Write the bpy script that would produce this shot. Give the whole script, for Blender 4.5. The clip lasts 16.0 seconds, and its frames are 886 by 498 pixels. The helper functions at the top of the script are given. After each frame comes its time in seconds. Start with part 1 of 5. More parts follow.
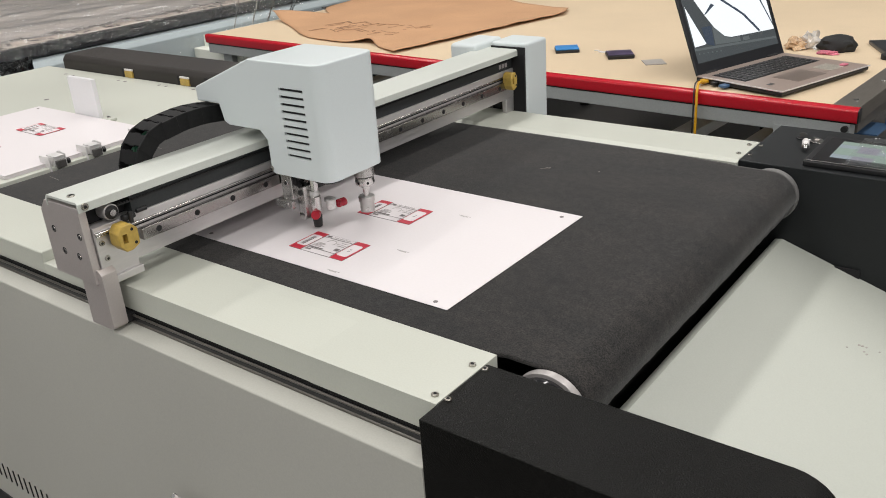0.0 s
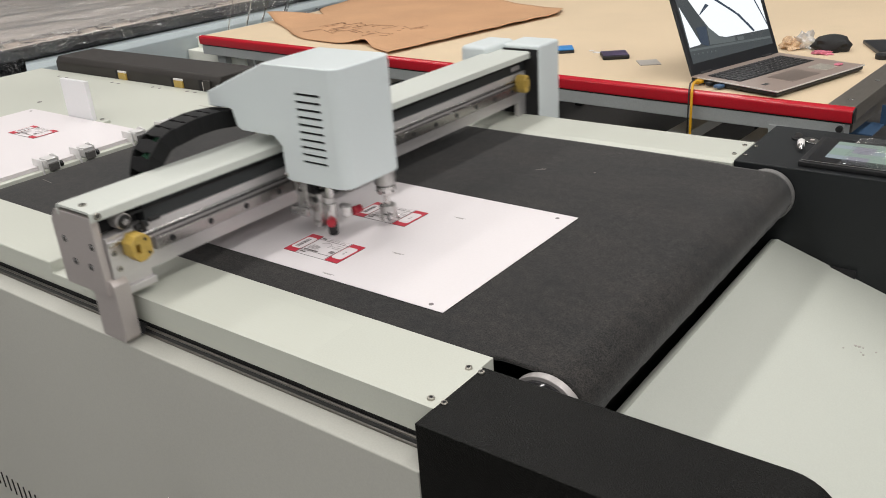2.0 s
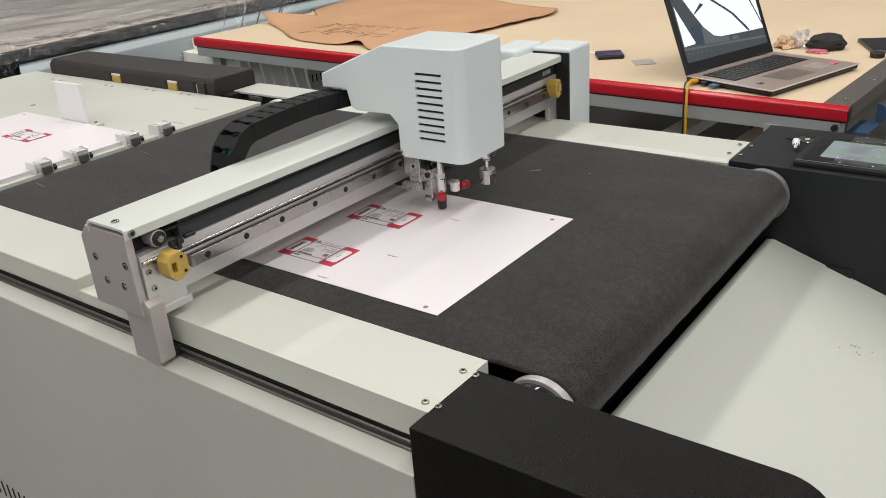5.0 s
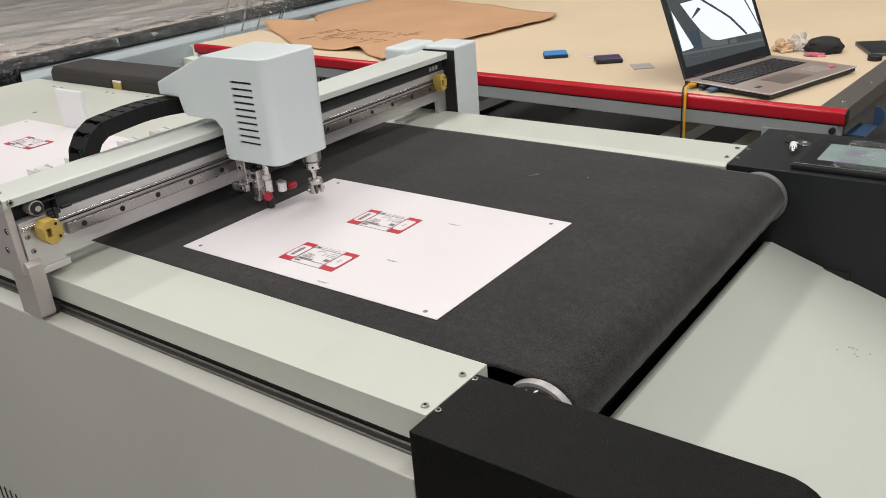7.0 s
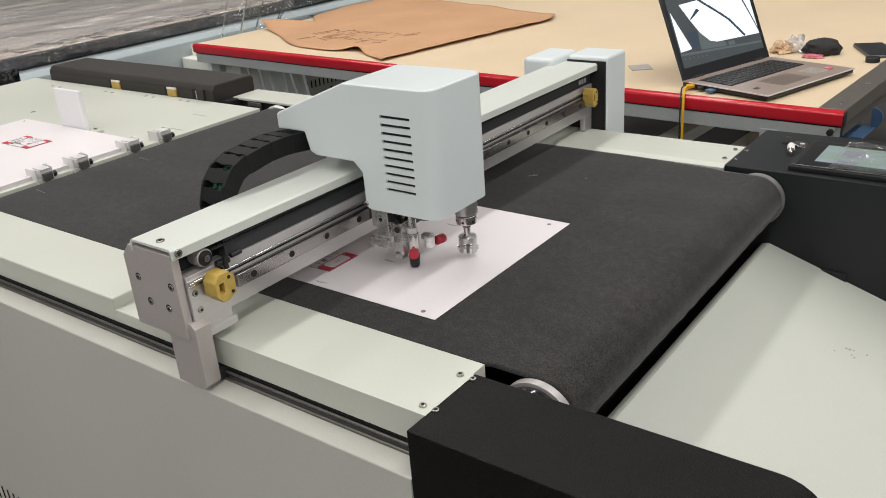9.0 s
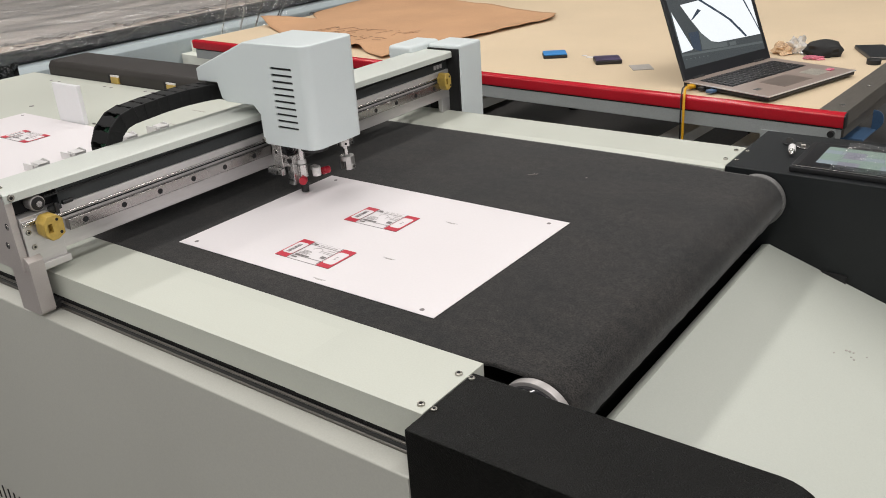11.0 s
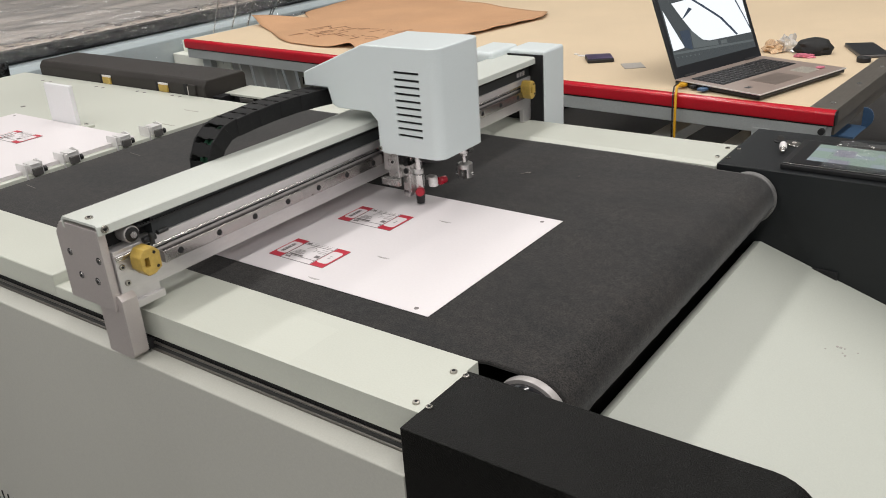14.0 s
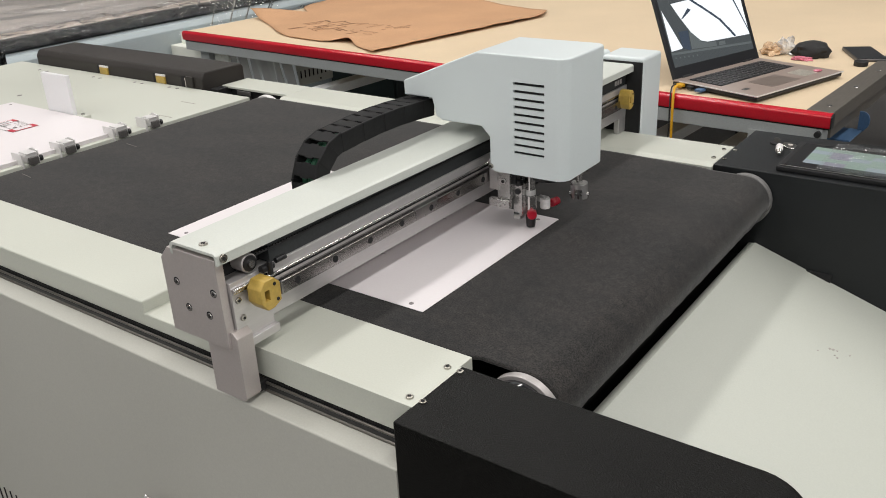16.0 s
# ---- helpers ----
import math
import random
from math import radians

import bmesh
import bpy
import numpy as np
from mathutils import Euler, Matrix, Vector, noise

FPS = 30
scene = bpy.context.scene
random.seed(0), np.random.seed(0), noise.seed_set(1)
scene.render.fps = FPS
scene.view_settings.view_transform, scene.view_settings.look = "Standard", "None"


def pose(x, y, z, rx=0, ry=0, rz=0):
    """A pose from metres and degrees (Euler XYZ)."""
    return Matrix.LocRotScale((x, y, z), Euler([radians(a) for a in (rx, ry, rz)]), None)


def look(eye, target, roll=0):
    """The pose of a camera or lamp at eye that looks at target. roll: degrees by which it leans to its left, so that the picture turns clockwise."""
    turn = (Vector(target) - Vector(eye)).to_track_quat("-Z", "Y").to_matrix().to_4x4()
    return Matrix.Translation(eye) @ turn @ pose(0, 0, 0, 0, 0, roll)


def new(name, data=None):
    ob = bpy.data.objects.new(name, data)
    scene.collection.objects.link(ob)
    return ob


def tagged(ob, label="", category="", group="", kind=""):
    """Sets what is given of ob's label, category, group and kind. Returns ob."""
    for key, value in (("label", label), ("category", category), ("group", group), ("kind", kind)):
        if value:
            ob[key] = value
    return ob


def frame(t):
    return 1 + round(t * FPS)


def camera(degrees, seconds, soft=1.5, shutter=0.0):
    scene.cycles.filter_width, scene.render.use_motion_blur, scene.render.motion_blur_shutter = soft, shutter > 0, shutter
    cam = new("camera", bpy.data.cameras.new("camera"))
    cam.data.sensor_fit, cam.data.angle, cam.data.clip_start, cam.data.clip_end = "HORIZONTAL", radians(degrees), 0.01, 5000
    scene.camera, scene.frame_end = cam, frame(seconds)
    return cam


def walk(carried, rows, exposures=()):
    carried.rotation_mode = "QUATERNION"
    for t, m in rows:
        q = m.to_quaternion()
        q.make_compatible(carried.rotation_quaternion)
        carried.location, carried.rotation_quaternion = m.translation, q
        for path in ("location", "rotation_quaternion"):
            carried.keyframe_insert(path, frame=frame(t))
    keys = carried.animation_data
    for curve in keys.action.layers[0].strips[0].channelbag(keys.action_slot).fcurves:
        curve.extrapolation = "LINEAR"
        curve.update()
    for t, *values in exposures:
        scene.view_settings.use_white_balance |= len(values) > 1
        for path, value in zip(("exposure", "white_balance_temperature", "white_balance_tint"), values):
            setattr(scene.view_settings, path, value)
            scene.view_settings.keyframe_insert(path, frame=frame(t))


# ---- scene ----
cam = camera(55.0, 16.0, soft=0.95, shutter=0.8)
PATH = [
    (0, (0.425, -0.609, 1.352), (-0.714, 0.819, 0.536), -3.9),
    (0.5, (0.423, -0.609, 1.352), (-0.711, 0.822, 0.536), -4.0),
    (1, (0.422, -0.607, 1.353), (-0.71, 0.824, 0.535), -4.1),
    (1.5, (0.423, -0.607, 1.353), (-0.706, 0.828, 0.537), -4.1),
    (2, (0.422, -0.605, 1.352), (-0.708, 0.829, 0.537), -4.0),
    (2.5, (0.423, -0.605, 1.352), (-0.709, 0.828, 0.537), -4.0),
    (3, (0.421, -0.604, 1.351), (-0.707, 0.831, 0.532), -3.9),
    (3.5, (0.419, -0.602, 1.352), (-0.705, 0.834, 0.532), -3.9),
    (4, (0.418, -0.599, 1.352), (-0.707, 0.837, 0.532), -4.0),
    (6.5, (0.43, -0.6, 1.355), (-0.696, 0.842, 0.547), -4.6),
    (7, (0.428, -0.603, 1.356), (-0.701, 0.837, 0.55), -4.6),
    (7.5, (0.43, -0.605, 1.357), (-0.703, 0.834, 0.554), -4.5),
    (8, (0.428, -0.604, 1.354), (-0.704, 0.836, 0.552), -4.3),
    (8.5, (0.43, -0.604, 1.356), (-0.7, 0.836, 0.55), -4.4),
    (9, (0.429, -0.604, 1.356), (-0.697, 0.839, 0.551), -4.4),
    (11.5, (0.425, -0.6, 1.353), (-0.697, 0.844, 0.545), -3.8),
    (12, (0.425, -0.599, 1.354), (-0.694, 0.844, 0.538), -4.0),
    (12.5, (0.426, -0.602, 1.355), (-0.69, 0.843, 0.539), -4.0),
    (13, (0.426, -0.602, 1.355), (-0.687, 0.847, 0.541), -3.9),
    (13.5, (0.425, -0.601, 1.354), (-0.685, 0.849, 0.541), -3.8),
    (14, (0.426, -0.605, 1.355), (-0.682, 0.849, 0.543), -3.9),
    (14.5, (0.43, -0.605, 1.356), (-0.678, 0.85, 0.546), -4.1),
    (15, (0.43, -0.604, 1.354), (-0.679, 0.85, 0.545), -3.9),
    (15.5, (0.428, -0.606, 1.354), (-0.676, 0.851, 0.542), -3.4),
    (16, (0.426, -0.607, 1.354), (-0.671, 0.852, 0.535), -2.8),
]
EXPOSURES = [(0.0, -0.03), (4.0, -0.04), (6.5, -0.01), (7.0, -0.08), (8.0, -0.04), (8.5, 0.0), (9.0, 0.01), (11.5, -0.09), (12.5, -0.08), (14.0, -0.04), (15.0, 0.0), (16.0, 0.0)]
walk(cam, [(t, look(eye, target, roll)) for t, eye, target, roll in PATH], EXPOSURES)

# ---- light ----
world = bpy.data.worlds.new("hall_air")
scene.world = world
world.use_nodes = True
world.node_tree.nodes["Background"].inputs[0].default_value = (0.80, 0.88, 1.0, 1)
world.node_tree.nodes["Background"].inputs[1].default_value = 0.25


def strip_lamp(x, y, z, length, width, watts, color=(1.0, 0.972, 0.945)):
    d = bpy.data.lights.new("ceiling_strip", "AREA")
    d.shape, d.size, d.size_y = "RECTANGLE", width, length
    d.energy, d.color = watts, color
    ob = new("ceiling_strip", d)
    ob.matrix_world = pose(x, y, z)
    return ob


strip_lamp(-3.9, 0.0, 3.6, 8.4, 0.24, 92)
strip_lamp(-1.45, 0.0, 3.6, 8.4, 0.24, 100)
strip_lamp(1.0, 0.0, 3.6, 8.4, 0.24, 100)
strip_lamp(3.4, 0.0, 3.6, 8.4, 0.24, 100)


# ---- materials ----
def mat(name, color, rough=0.5, metal=0.0, var=0.06, scale=4.0, fine=300.0, bump=0.0, spec=0.5, coat=0.0, stretch=(1, 1, 1), rvar=0.08, depth=0.001, coarse=0.5, sheen=0.0):
    m = bpy.data.materials.new(name)
    m.use_nodes = True
    nt = m.node_tree
    b = nt.nodes["Principled BSDF"]
    b.inputs["Metallic"].default_value = metal
    b.inputs["Specular IOR Level"].default_value = spec
    b.inputs["Coat Weight"].default_value = coat
    b.inputs["Sheen Weight"].default_value = sheen
    tc = nt.nodes.new("ShaderNodeTexCoord")
    mp = nt.nodes.new("ShaderNodeMapping")
    mp.inputs["Scale"].default_value = stretch
    nt.links.new(tc.outputs["Object"], mp.inputs["Vector"])
    big = nt.nodes.new("ShaderNodeTexNoise")
    big.inputs["Scale"].default_value, big.inputs["Detail"].default_value = scale, 6
    small = nt.nodes.new("ShaderNodeTexNoise")
    small.inputs["Scale"].default_value, small.inputs["Detail"].default_value = fine, 3
    for n in (big, small):
        nt.links.new(mp.outputs[0], n.inputs["Vector"])
    mix = nt.nodes.new("ShaderNodeMath")
    mix.operation = "MULTIPLY_ADD"
    mix.inputs[1].default_value = coarse
    nt.links.new(big.outputs["Fac"], mix.inputs[0])
    half = nt.nodes.new("ShaderNodeMath")
    half.operation = "MULTIPLY"
    half.inputs[1].default_value = 1 - coarse
    nt.links.new(small.outputs["Fac"], half.inputs[0])
    nt.links.new(half.outputs[0], mix.inputs[2])
    ramp = nt.nodes.new("ShaderNodeValToRGB")
    lo = [max(0, c * (1 - 2 * var)) for c in color]
    hi = [min(1, c * (1 + 2 * var)) for c in color]
    ramp.color_ramp.elements[0].position, ramp.color_ramp.elements[0].color = 0.3, (*lo, 1)
    ramp.color_ramp.elements[1].position, ramp.color_ramp.elements[1].color = 0.7, (*hi, 1)
    nt.links.new(mix.outputs[0], ramp.inputs[0])
    nt.links.new(ramp.outputs[0], b.inputs["Base Color"])
    rr = nt.nodes.new("ShaderNodeMapRange")
    rr.inputs["To Min"].default_value, rr.inputs["To Max"].default_value = max(0.02, rough - rvar), min(1, rough + rvar)
    nt.links.new(big.outputs["Fac"], rr.inputs["Value"])
    nt.links.new(rr.outputs[0], b.inputs["Roughness"])
    if bump:
        bp = nt.nodes.new("ShaderNodeBump")
        bp.inputs["Strength"].default_value, bp.inputs["Distance"].default_value = bump, depth
        nt.links.new(small.outputs["Fac"], bp.inputs["Height"])
        nt.links.new(bp.outputs[0], b.inputs["Normal"])
    return m


def glow(name, color, strength):
    m = bpy.data.materials.new(name)
    m.use_nodes = True
    b = m.node_tree.nodes["Principled BSDF"]
    b.inputs["Base Color"].default_value = (0.02, 0.02, 0.02, 1)
    b.inputs["Roughness"].default_value = 0.25
    b.inputs["Emission Color"].default_value = (*color, 1)
    b.inputs["Emission Strength"].default_value = strength
    return m


def film_material(name, haze, gloss, rough, size, height, facing=0.3):
    m = bpy.data.materials.new(name)
    m.use_nodes = True
    nt = m.node_tree
    out = nt.nodes["Material Output"]
    nt.nodes.remove(nt.nodes["Principled BSDF"])
    tr = nt.nodes.new("ShaderNodeBsdfTransparent")
    gl = nt.nodes.new("ShaderNodeBsdfGlossy")
    gl.inputs["Roughness"].default_value = rough
    df = nt.nodes.new("ShaderNodeBsdfDiffuse")
    df.inputs["Color"].default_value = (0.8, 0.82, 0.84, 1)
    lw = nt.nodes.new("ShaderNodeLayerWeight")
    lw.inputs["Blend"].default_value = facing
    a = nt.nodes.new("ShaderNodeMixShader")
    a.inputs[0].default_value = haze
    c = nt.nodes.new("ShaderNodeMixShader")
    nt.links.new(tr.outputs[0], a.inputs[1])
    nt.links.new(df.outputs[0], a.inputs[2])
    mx = nt.nodes.new("ShaderNodeMath")
    mx.operation, mx.use_clamp = "ADD", True
    mx.inputs[1].default_value = gloss
    nt.links.new(lw.outputs["Fresnel"], mx.inputs[0])
    nt.links.new(mx.outputs[0], c.inputs[0])
    nt.links.new(a.outputs[0], c.inputs[1])
    nt.links.new(gl.outputs[0], c.inputs[2])
    tc = nt.nodes.new("ShaderNodeTexCoord")
    ns = nt.nodes.new("ShaderNodeTexNoise")
    ns.inputs["Scale"].default_value, ns.inputs["Detail"].default_value, ns.inputs["Distortion"].default_value = size, 6, 2.0
    bp = nt.nodes.new("ShaderNodeBump")
    bp.inputs["Strength"].default_value, bp.inputs["Distance"].default_value = 1.0, height
    nt.links.new(tc.outputs["Object"], ns.inputs["Vector"])
    nt.links.new(ns.outputs["Fac"], bp.inputs["Height"])
    nt.links.new(bp.outputs[0], gl.inputs["Normal"])
    nt.links.new(c.outputs[0], out.inputs["Surface"])
    return m


def felt_material():
    """Charcoal needle felt: grey and brownish wear in patches, pale and dark fibres, a few dusty specks."""
    m = bpy.data.materials.new("belt_felt")
    m.use_nodes = True
    nt = m.node_tree
    b = nt.nodes["Principled BSDF"]
    b.inputs["Roughness"].default_value = 0.95
    b.inputs["Specular IOR Level"].default_value = 0.08
    b.inputs["Sheen Weight"].default_value = 0.16
    tc = nt.nodes.new("ShaderNodeTexCoord")

    def noise_at(scale, detail, stretch=(1, 1, 1)):
        mp = nt.nodes.new("ShaderNodeMapping")
        mp.inputs["Scale"].default_value = stretch
        n = nt.nodes.new("ShaderNodeTexNoise")
        n.inputs["Scale"].default_value, n.inputs["Detail"].default_value, n.inputs["Roughness"].default_value = scale, detail, 0.65
        nt.links.new(tc.outputs["Object"], mp.inputs["Vector"])
        nt.links.new(mp.outputs[0], n.inputs["Vector"])
        return n

    def ramp(src, p0, c0, p1, c1):
        r = nt.nodes.new("ShaderNodeValToRGB")
        r.color_ramp.elements[0].position, r.color_ramp.elements[0].color = p0, (*c0, 1)
        r.color_ramp.elements[1].position, r.color_ramp.elements[1].color = p1, (*c1, 1)
        nt.links.new(src.outputs["Fac"], r.inputs[0])
        return r

    def blend(kind, a, c, fac=1.0):
        x = nt.nodes.new("ShaderNodeMix")
        x.data_type, x.blend_type = "RGBA", kind
        x.inputs["Factor"].default_value = fac
        nt.links.new(a, x.inputs[6])
        nt.links.new(c, x.inputs[7])
        return x.outputs[2]
    patches = ramp(noise_at(10, 7, (0.6, 1.3, 1)), 0.36, (0.0212, 0.0214, 0.0216), 0.66, (0.0304, 0.0286, 0.0276))
    blots = ramp(noise_at(85, 5), 0.30, (0.72, 0.74, 0.76), 0.70, (1.30, 1.27, 1.24))
    fibres = noise_at(560, 4)
    grain = ramp(fibres, 0.34, (0.30, 0.31, 0.32), 0.66, (1.75, 1.70, 1.66))
    dust = ramp(noise_at(330, 2), 0.74, (0, 0, 0), 0.80, (0.05, 0.048, 0.045))
    c = blend("MULTIPLY", patches.outputs[0], blots.outputs[0])
    c = blend("MULTIPLY", c, grain.outputs[0])
    c = blend("ADD", c, dust.outputs[0])
    nt.links.new(c, b.inputs["Base Color"])
    bp = nt.nodes.new("ShaderNodeBump")
    bp.inputs["Strength"].default_value, bp.inputs["Distance"].default_value = 0.15, 0.0005
    nt.links.new(fibres.outputs["Fac"], bp.inputs["Height"])
    nt.links.new(bp.outputs[0], b.inputs["Normal"])
    return m


BEAMP = mat("beam_cover_paint", (0.59, 0.615, 0.57), 0.40, var=0.03, scale=3, fine=500, bump=0.06)
TRAYP = mat("tray_paint", (0.51, 0.53, 0.475), 0.42, var=0.03, scale=2.5, fine=500, bump=0.06)
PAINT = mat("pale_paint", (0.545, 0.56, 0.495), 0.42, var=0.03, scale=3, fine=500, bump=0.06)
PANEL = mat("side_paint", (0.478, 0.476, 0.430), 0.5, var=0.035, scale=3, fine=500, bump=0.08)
HEADP = mat("head_paint", (0.66, 0.715, 0.72), 0.38, var=0.02, scale=5, fine=700, bump=0.05)
BLACKP = mat("black_texture_paint", (0.0047, 0.0047, 0.0043), 0.36, var=0.9, scale=9, fine=600, bump=0.6, spec=0.13, depth=0.0013, coarse=0.15)
BLACKSM = mat("smooth_black_paint", (0.0140, 0.0158, 0.0170), 0.42, var=0.25, scale=5, fine=700, bump=0.35, spec=0.3, depth=0.0008)
DARKGREY = mat("dark_grey_paint", (0.036, 0.032, 0.029), 0.5, var=0.15, scale=6, fine=500, bump=0.4, spec=0.25)
CHAINBLK = mat("chain_plastic", (0.009, 0.009, 0.0095), 0.6, var=0.25, scale=20, fine=200, spec=0.22)
FELT = felt_material()
ALU = mat("brushed_aluminium", (0.62, 0.60, 0.595), 0.38, 0.65, var=0.03, scale=8, fine=400, bump=0.08, stretch=(1, 0.15, 1))
STEEL = mat("polished_steel", (0.62, 0.61, 0.60), 0.2, 1.0, var=0.06, scale=20, fine=300)
ANOD = mat("matt_anodised", (0.55, 0.505, 0.485), 0.45, 0.5, var=0.03, scale=8, fine=500, bump=0.06)
BRASS = mat("amber_plastic", (0.47, 0.32, 0.070), 0.38, 0.0, var=0.10, scale=30, fine=200)
BLACK = mat("black_plastic", (0.012, 0.012, 0.013), 0.42, var=0.2, scale=20, fine=300)
RUBBER = mat("black_rubber", (0.012, 0.012, 0.012), 0.7, var=0.2, scale=20, fine=300)
DARKSTEEL = mat("dark_steel", (0.13, 0.125, 0.12), 0.42, 0.5, var=0.1)
SCREWM = mat("zinc_screw", (0.42, 0.40, 0.36), 0.28, 1.0, var=0.1, scale=60, fine=600)
# dark grey that holds the shade of the beam's recess
RECESSM = mat("recess_shade_grey", (0.024, 0.027, 0.028), 0.6, var=0.15)
# near-black for seals and small parts, and for shade inside holes and gaps
GAP = mat("gap_shade_black", (0.008, 0.008, 0.009), 0.8, var=0.2)
PAPER = mat("white_card", (0.76, 0.72, 0.73), 0.42, var=0.01, scale=4, fine=300, spec=0.4)
REDINK = mat("red_ink", (0.52, 0.03, 0.055), 0.4, var=0.05)
GREYINK = mat("grey_ink", (0.46, 0.43, 0.43), 0.5, var=0.1)
DARKINK = mat("dark_ink", (0.19, 0.17, 0.17), 0.5, var=0.1)
REDKNOB = mat("red_knob_plastic", (0.42, 0.012, 0.03), 0.3, var=0.1, scale=40)
TABLETOP = mat("cream_table_felt", (0.66, 0.53, 0.37), 0.8, var=0.05, scale=3, fine=350, bump=0.25, spec=0.2)
REDRAIL = mat("red_rail_paint", (0.52, 0.010, 0.024), 0.22, var=0.06, scale=6)
GREYSTEEL = mat("grey_painted_steel", (0.335, 0.355, 0.355), 0.45, var=0.05, scale=6)
BRONZE = mat("dark_anodised_strip", (0.17, 0.155, 0.135), 0.45, 0.5, var=0.1, scale=6, stretch=(1, 0.1, 1))
KRAFT = mat("brown_kraft_paper", (0.55, 0.325, 0.185), 0.85, var=0.07, scale=5, fine=250, bump=0.3, spec=0.2)
LAPTOP = mat("rose_grey_metal", (0.38, 0.30, 0.26), 0.38, 0.25, var=0.04, scale=6, fine=500)
SCREENFRAME = mat("screen_bezel", (0.012, 0.013, 0.016), 0.3, var=0.1)
CONCRETE = mat("dark_hall_floor", (0.10, 0.095, 0.09), 0.6, var=0.18, scale=2.5, fine=90, bump=0.3)
# cool pale tone of the unseen walls, chosen to tint their bounced light
WALLP = mat("bounce_wall_paint", (0.77, 0.785, 0.80), 0.8, var=0.04)
CEIL = mat("hall_ceiling_paint", (0.66, 0.66, 0.66), 0.9, var=0.03)
SLATE = mat("slate_blue_paint", (0.40, 0.46, 0.48), 0.6, var=0.1, scale=3)
WRAPBED = mat("wrapped_beige_bed", (0.80, 0.715, 0.64), 0.6, var=0.12, scale=2, fine=14, bump=0.5, stretch=(1, 0.3, 1))
FILM = film_material("clear_film", 0.26, 0.10, 0.22, 6, 0.03)
TAILFILM = film_material("thin_film", 0.03, 0.02, 0.14, 9, 0.015)
SHEETFILM = film_material("upright_film", 0.02, 0.05, 0.06, 12, 0.03, 0.12)
LINTM = mat("grey_lint", (0.22, 0.20, 0.185), 0.9, var=0.1)
CRINKLE = film_material("crinkled_film", 0.0, 0.24, 0.045, 30, 0.30, 0.12)
HUNGFILM = film_material("hanging_hazy_film", 0.30, 0.05, 0.30, 4, 0.008, 0.15)
DARKWRAP = mat("black_shrink_wrap", (0.010, 0.011, 0.012), 0.10, var=0.3, scale=20, fine=46, bump=1.0, depth=0.02, rvar=0.04)
TEALDARK = mat("dark_teal_paint", (0.016, 0.028, 0.027), 0.45, var=0.2, scale=4)
BLUEP = mat("blue_foam", (0.03, 0.22, 0.55), 0.6, var=0.1)
BLUEPL = mat("blue_plastic", (0.06, 0.12, 0.22), 0.35, var=0.1)
PURPLE = mat("dark_violet_print", (0.07, 0.05, 0.11), 0.35, var=0.5, scale=25)
YELLOW = mat("yellow_cable", (0.65, 0.34, 0.01), 0.45, var=0.08)
PINK = mat("pink_wrapper", (0.65, 0.18, 0.25), 0.3, var=0.3, scale=60)
CANDY = mat("orange_clear_wrapper", (0.75, 0.45, 0.28), 0.2, var=0.3, scale=50)
WHITEPL = mat("white_wrapper", (0.78, 0.76, 0.75), 0.3, var=0.1, scale=50)
CARDGREY = mat("grey_card", (0.40, 0.37, 0.34), 0.6, var=0.08)
GREENCABLE = mat("green_cable", (0.03, 0.13, 0.07), 0.5, var=0.1)
LCDGLASS = glow("laptop_panel_dark", (0.10, 0.12, 0.13), 0.5)
LCDWHITE = glow("laptop_panel_white", (0.93, 0.97, 1.0), 1.05)
LCDGREY = glow("laptop_panel_grey", (0.30, 0.35, 0.36), 0.34)
LCDBLUE = glow("laptop_panel_blue", (0.05, 0.08, 0.13), 0.6)
TOUCH = [glow("touch_tile_blue", (0.45, 0.53, 0.58), 0.62), glow("touch_tile_green", (0.40, 0.53, 0.45), 0.62), glow("touch_tile_violet", (0.49, 0.48, 0.58), 0.5)]
GLASSBLK = mat("black_glass", (0.01, 0.01, 0.012), 0.08, var=0.1, coat=0.5)


# ---- building helpers ----
def finish(name, bm, material, smooth=38):
    me = bpy.data.meshes.new(name)
    bmesh.ops.recalc_face_normals(bm, faces=bm.faces[:])
    bm.to_mesh(me)
    bm.free()
    me.materials.append(material)
    return soften(me, smooth)


def soften(me, smooth=38):
    """Smooth shading by face area, so that flat faces stay flat beside their rounded edges."""
    for p in me.polygons:
        p.use_smooth = True
    if len(me.polygons) > 3000:
        me.set_sharp_from_angle(angle=radians(smooth))
        return me
    limit = math.cos(radians(smooth + 8))
    around = {}
    for p in me.polygons:
        for v in p.vertices:
            around.setdefault(v, []).append((p.normal.copy(), p.area))
    out = []
    for p in me.polygons:
        for v in p.vertices:
            n = Vector()
            for q, a in around[v]:
                if q.dot(p.normal) > limit:
                    n += q * (a + 1e-12)
            out.append(n.normalized() if n.length > 0 else p.normal.copy())
    me.normals_split_custom_set(out)
    return me


def part(name, bm, material, parent=None, label=""):
    ob = new(name, finish(name, bm, material))
    if parent is not None:
        ob.parent = parent
    if label:
        ob["label"] = label
    return ob


def thing(name, label, category, group="", kind="", at=(0, 0, 0)):
    ob = new(name)
    ob.empty_display_size = 0.05
    ob.matrix_world = Matrix.Translation(at)
    return tagged(ob, label, category, group, kind)


